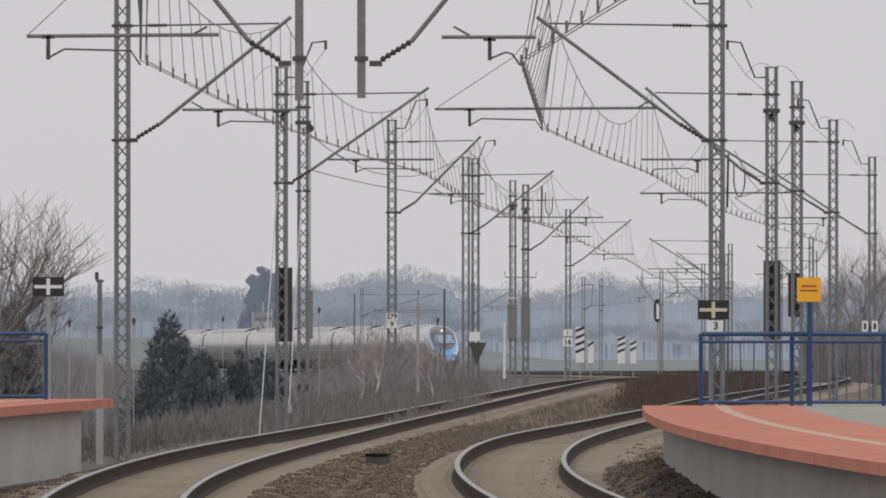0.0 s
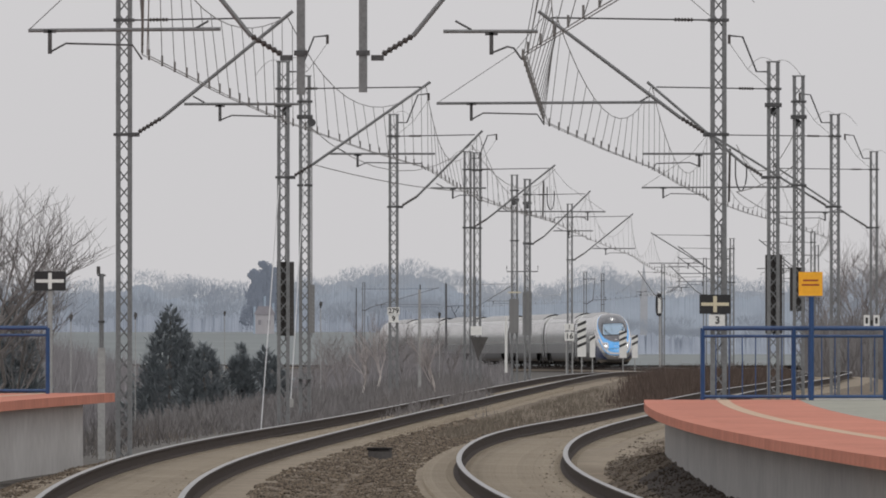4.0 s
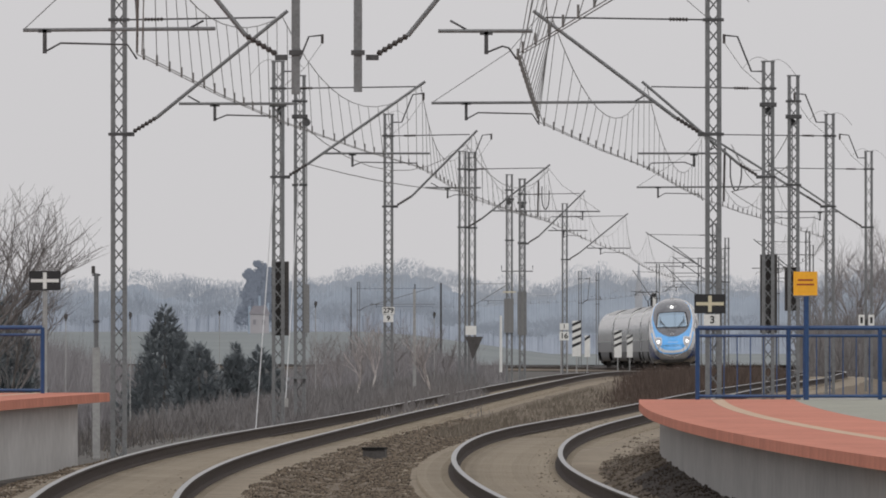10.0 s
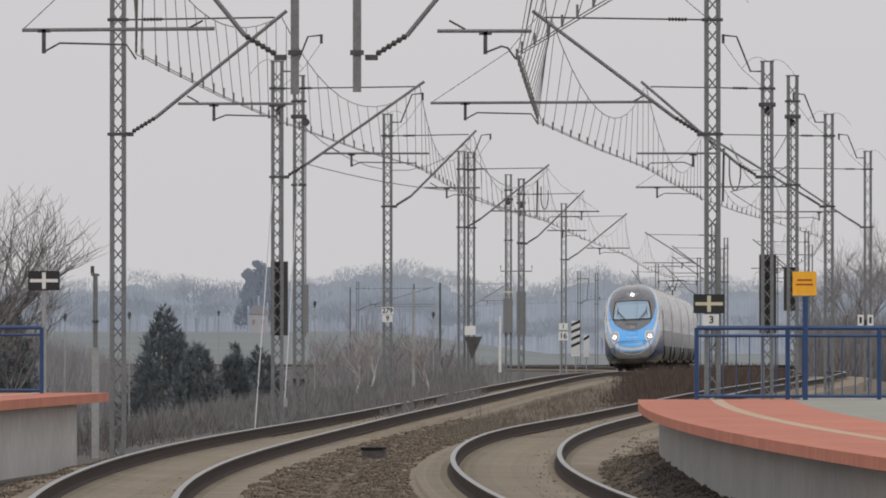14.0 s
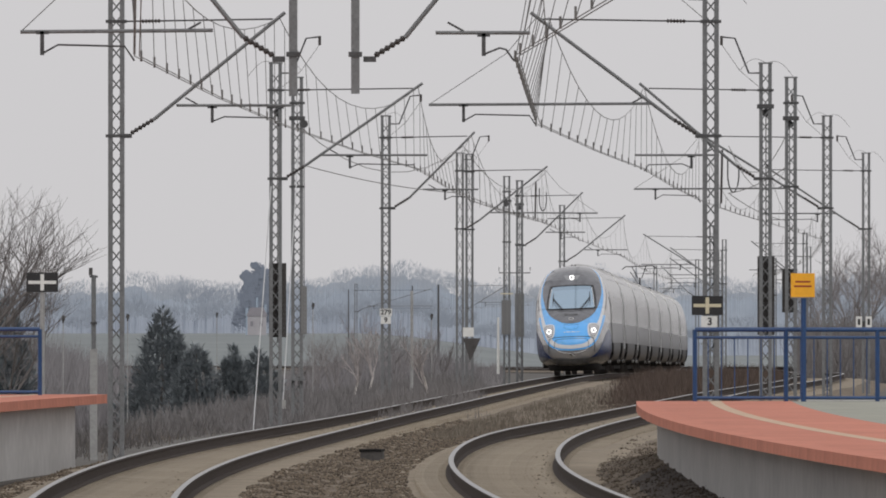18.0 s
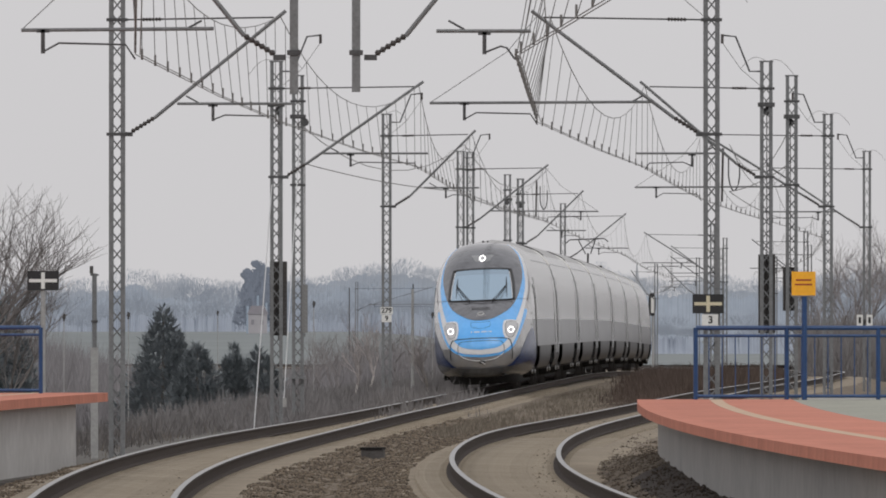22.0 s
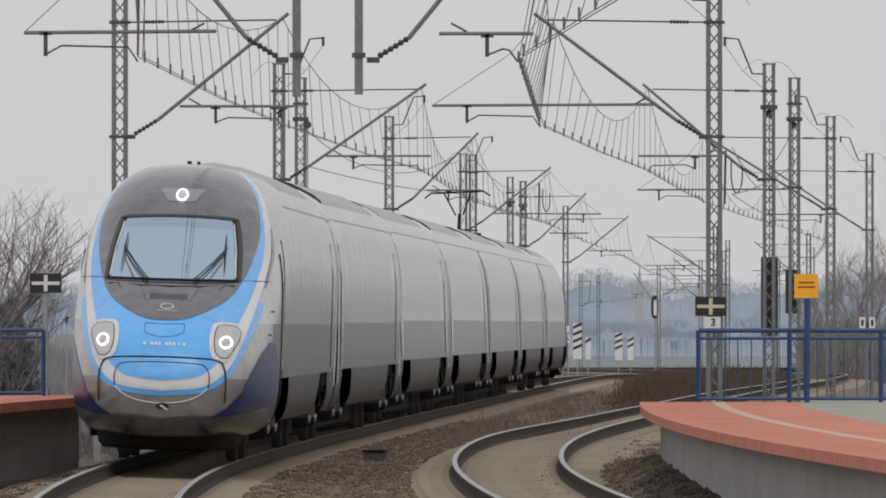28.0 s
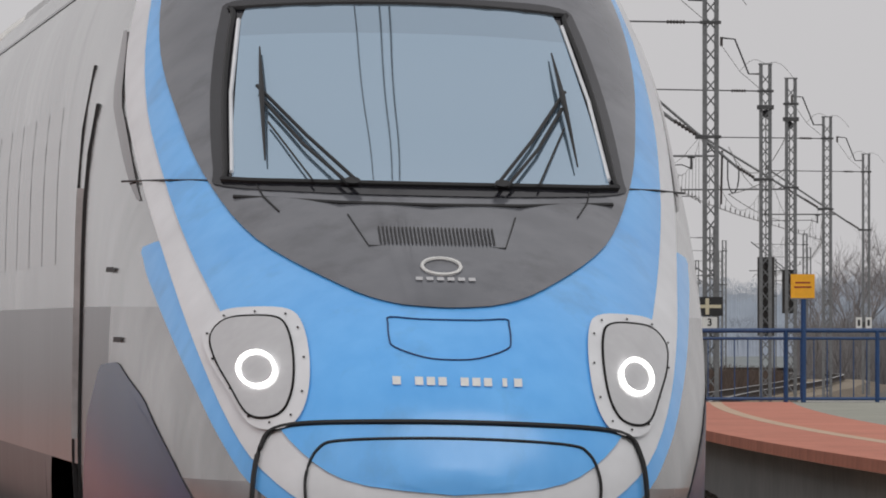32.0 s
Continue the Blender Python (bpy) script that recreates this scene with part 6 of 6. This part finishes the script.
brush("valley_scrub", "grey-brown leafless scrub filling the valley below the line", 20000, valley, 0.35, 1.2, 0.014, "brush", 51)
brush("far_hedge", "bare hedge along the far curve, its brown paled for haze", 9000, far_hedge, 0.8, 2.2, 0.03, "hazebrush", 52)
brush("hazy_thicket", "tall leafless thicket in the valley, its grey-brown paled for haze", 16000, left_thicket, 0.5, 1.1, 0.02, "hazethicket", 54)
brush("side_scrub", "bare grey scrub beyond the platform", 3500, right_scrub, 1.0, 4.2, 0.025, "brush", 53)


# far field and woods, more than a kilometre off; haze is put into their colours
def field_z(x, d):
    """The field climbs gently to the woods on the valley's side."""
    k = max(0.0, min(1.0, (18 - x) / 26))
    return -3.15 + 0.15 * noise.noise((x * 0.004, d * 0.004, 1)) + k * ramp(d, (1250, 0), (1460, 3.5), (3000, 4.2))


def build_far():
    mb = MB()
    mb.quad_grid([[(x, d, field_z(x, d)) for x in [-420, -250, -150, -90, -60, -40, -25, -12, -4, 4, 10, 18, 26, 40, 60, 100, 200, 420]] for d in [1250, 1290, 1340, 1400, 1460, 1520, 1700, 2000, 2500, 3000]])
    tagged(part("field", mb, M["field"], smooth=True), "grey-green winter field below the far woods, haze in its colour", "field", kind="structure")
    mb = MB()
    mb.quad_grid([[(px(d) - o, d, ground_z(d, -o) + 0.05) for o in (15, 24, 40, 70, 120)] for d in np.arange(430, 860, 20)])
    tagged(part("valley_field", mb, M["hedge"], smooth=True), "rough grass below the embankment, its brown paled for haze", "field", kind="structure")
    rng = random.Random(61)

    def wood(name, label, d0, d1, base, top_row, n, material, mass, x0=-220, x1=1790):
        """A belt of leafless trees with ragged tops."""
        tw = MB()
        for i in range(n):
            xp = rng.uniform(x0, x1)
            d = rng.uniform(d0, d1)
            zt = z_of(top_row(xp), d) + rng.gauss(0, 1.2)
            x = lateral(xp, d)
            cr = rng.uniform(2.2, 5.2)
            h = zt - base
            cz, rz = base + h * 0.88, h * 0.13
            for j in range(200):
                a, rr = rng.uniform(0, 6.28), math.sqrt(rng.random())
                bx, bz = x + math.cos(a) * cr * rr, cz + math.sin(a) * rz * rr
                l = rng.uniform(0.4, 1.3)
                w = rng.uniform(0.025, 0.07)
                k = math.atan2(bx - x, bz - base - h * 0.35) + rng.gauss(0, 0.5)
                o = len(tw.v)
                e = d + j * 0.004
                tw.v += [(bx - w, e, bz), (bx + w, e, bz), (bx + math.sin(k) * l, e, bz + math.cos(k) * l)]
                tw.f.append((o, o + 1, o + 2))
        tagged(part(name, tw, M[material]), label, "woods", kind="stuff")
        # the closed mass of trunks and undergrowth behind
        mb = MB()
        rows = [[], []]
        for i in range(1000):
            xp = x0 + (x1 - x0) * i / 999
            dd = d1 + 30
            zt = z_of(top_row(xp) + 16, dd) + 1.6 * noise.noise((xp * 0.03, d0, 3)) + 0.9 * noise.noise((xp * 0.15, d0, 8)) + 0.6 * noise.noise((xp * 0.6, d0, 5))
            rows[0].append((lateral(xp, dd), dd, base - 1))
            rows[1].append((lateral(xp, dd), dd + 6, zt))
        mb.quad_grid(rows)
        tagged(part(name + "_undergrowth", mb, M[mass]), "dense undergrowth inside the far woods, haze in its colour", "woods", kind="stuff")

    def skyline(xp):
        return ramp(xp, (-200, 500), (180, 505), (240, 492), (330, 505), (420, 512), (520, 500), (560, 492), (620, 480), (700, 472), (760, 478), (830, 505), (900, 508), (960, 515), (1030, 490), (1080, 480), (1130, 505), (1200, 512), (1290, 500), (1400, 505), (1480, 490), (1800, 480))

    wood("far_woods", "leafless woods on the horizon, coloured blue-grey for haze", 2500, 2900, -3.3, skyline, 280, "woodtwigs", "farwood")
    wood("middle_woods", "leafless copse in front of the far woods, coloured for haze", 1500, 1650, -3.3, lambda xp: ramp(xp, (-200, 545), (250, 545), (420, 535), (560, 540), (700, 530), (790, 540), (860, 575), (1300, 585), (1500, 555), (1800, 545)), 95, "woodmid", "farwood2")
    # tall spruces and a steeple over the woods, their colours hazed
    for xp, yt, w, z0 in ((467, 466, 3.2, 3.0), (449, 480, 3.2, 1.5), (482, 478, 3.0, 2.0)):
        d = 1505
        t = thing("far_pine", "tall pine above the woods, coloured blue-grey for haze", "tree", m=pose(lateral(xp, d), d, 0.3), group="far pines")
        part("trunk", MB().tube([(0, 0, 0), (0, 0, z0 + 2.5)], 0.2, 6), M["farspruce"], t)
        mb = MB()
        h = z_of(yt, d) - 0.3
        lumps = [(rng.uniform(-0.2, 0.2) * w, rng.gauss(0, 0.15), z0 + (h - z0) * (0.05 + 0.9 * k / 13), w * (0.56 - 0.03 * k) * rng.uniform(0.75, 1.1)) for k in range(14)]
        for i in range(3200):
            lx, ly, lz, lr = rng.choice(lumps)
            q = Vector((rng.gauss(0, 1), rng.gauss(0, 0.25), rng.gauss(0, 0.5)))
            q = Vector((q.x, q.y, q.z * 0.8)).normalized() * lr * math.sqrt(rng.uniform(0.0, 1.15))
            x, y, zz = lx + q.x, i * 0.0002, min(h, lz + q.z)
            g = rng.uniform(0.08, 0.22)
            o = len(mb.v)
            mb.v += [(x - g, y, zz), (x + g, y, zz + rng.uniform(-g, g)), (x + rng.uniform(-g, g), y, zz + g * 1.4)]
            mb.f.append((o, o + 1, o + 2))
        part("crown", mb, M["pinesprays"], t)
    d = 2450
    t = thing("far_house", "far pinkish rendered house with a reddish roof, colours hazed", "house", m=pose(lateral(467, 1470), 1470, 0.4))
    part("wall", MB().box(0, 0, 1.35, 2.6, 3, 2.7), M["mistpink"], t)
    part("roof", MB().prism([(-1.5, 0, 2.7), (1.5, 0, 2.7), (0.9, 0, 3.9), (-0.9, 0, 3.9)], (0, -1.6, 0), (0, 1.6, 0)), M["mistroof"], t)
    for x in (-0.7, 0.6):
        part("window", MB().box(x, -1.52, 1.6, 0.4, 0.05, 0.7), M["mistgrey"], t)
    t = thing("church_steeple", "far church steeple coloured a faint haze grey", "steeple", m=pose(lateral(1138, d), d, -3.3))
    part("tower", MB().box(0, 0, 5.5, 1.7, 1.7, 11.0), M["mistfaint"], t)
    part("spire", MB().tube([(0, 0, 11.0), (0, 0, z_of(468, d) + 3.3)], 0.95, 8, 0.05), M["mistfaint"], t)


build_far()


# ---- what moves ----
def nose_arc(t):
    """Distance of the train's tip along the line at t seconds."""
    k = 32 - t
    return 24.42 + 23.461 * k + 0.06511 * k * k + 0.000487 * k ** 3 + 2.8 * ((k - 23) + math.sqrt((k - 23) ** 2 + 9))


def car_pose(s, length, back, a, b):
    """Pose of a car whose front end lies s along the line; a, b: its bogies."""
    da, db = at_arc(s + a), at_arc(s + b)
    p, q = Vector((px(da), da, level(da))), Vector((px(db), db, level(db)))
    y = (q - p).normalized()
    roll = math.atan2(cant((da + db) / 2), 1.507)
    x = y.cross(Vector((0, 0, 1))).normalized()
    up = x.cross(y)
    x, up = x * math.cos(roll) + up * math.sin(roll), up * math.cos(roll) - x * math.sin(roll)
    o = p - y * a
    if back:
        o = o + y * length
        x, y = -x, -y
    return Matrix(((x.x, y.x, up.x, o.x), (x.y, y.y, up.y, o.y), (x.z, y.z, up.z, o.z), (0, 0, 0, 1)))


def motions():
    times = [0.5 * i for i in range(56)] + [28 + 0.25 * i for i in range(17)]
    lead = 0.0
    for i, car in enumerate(train):
        length = LEN_END if i in (0, 6) else LEN_MID
        a, b = (6.6, 22.6) if i == 0 else (LEN_END - 22.6, LEN_END - 6.6) if i == 6 else (3.9, LEN_MID - 3.9)
        walk(car, [(t, car_pose(nose_arc(t) + lead, length, i == 6, a, b)) for t in times])
        lead += length


motions()
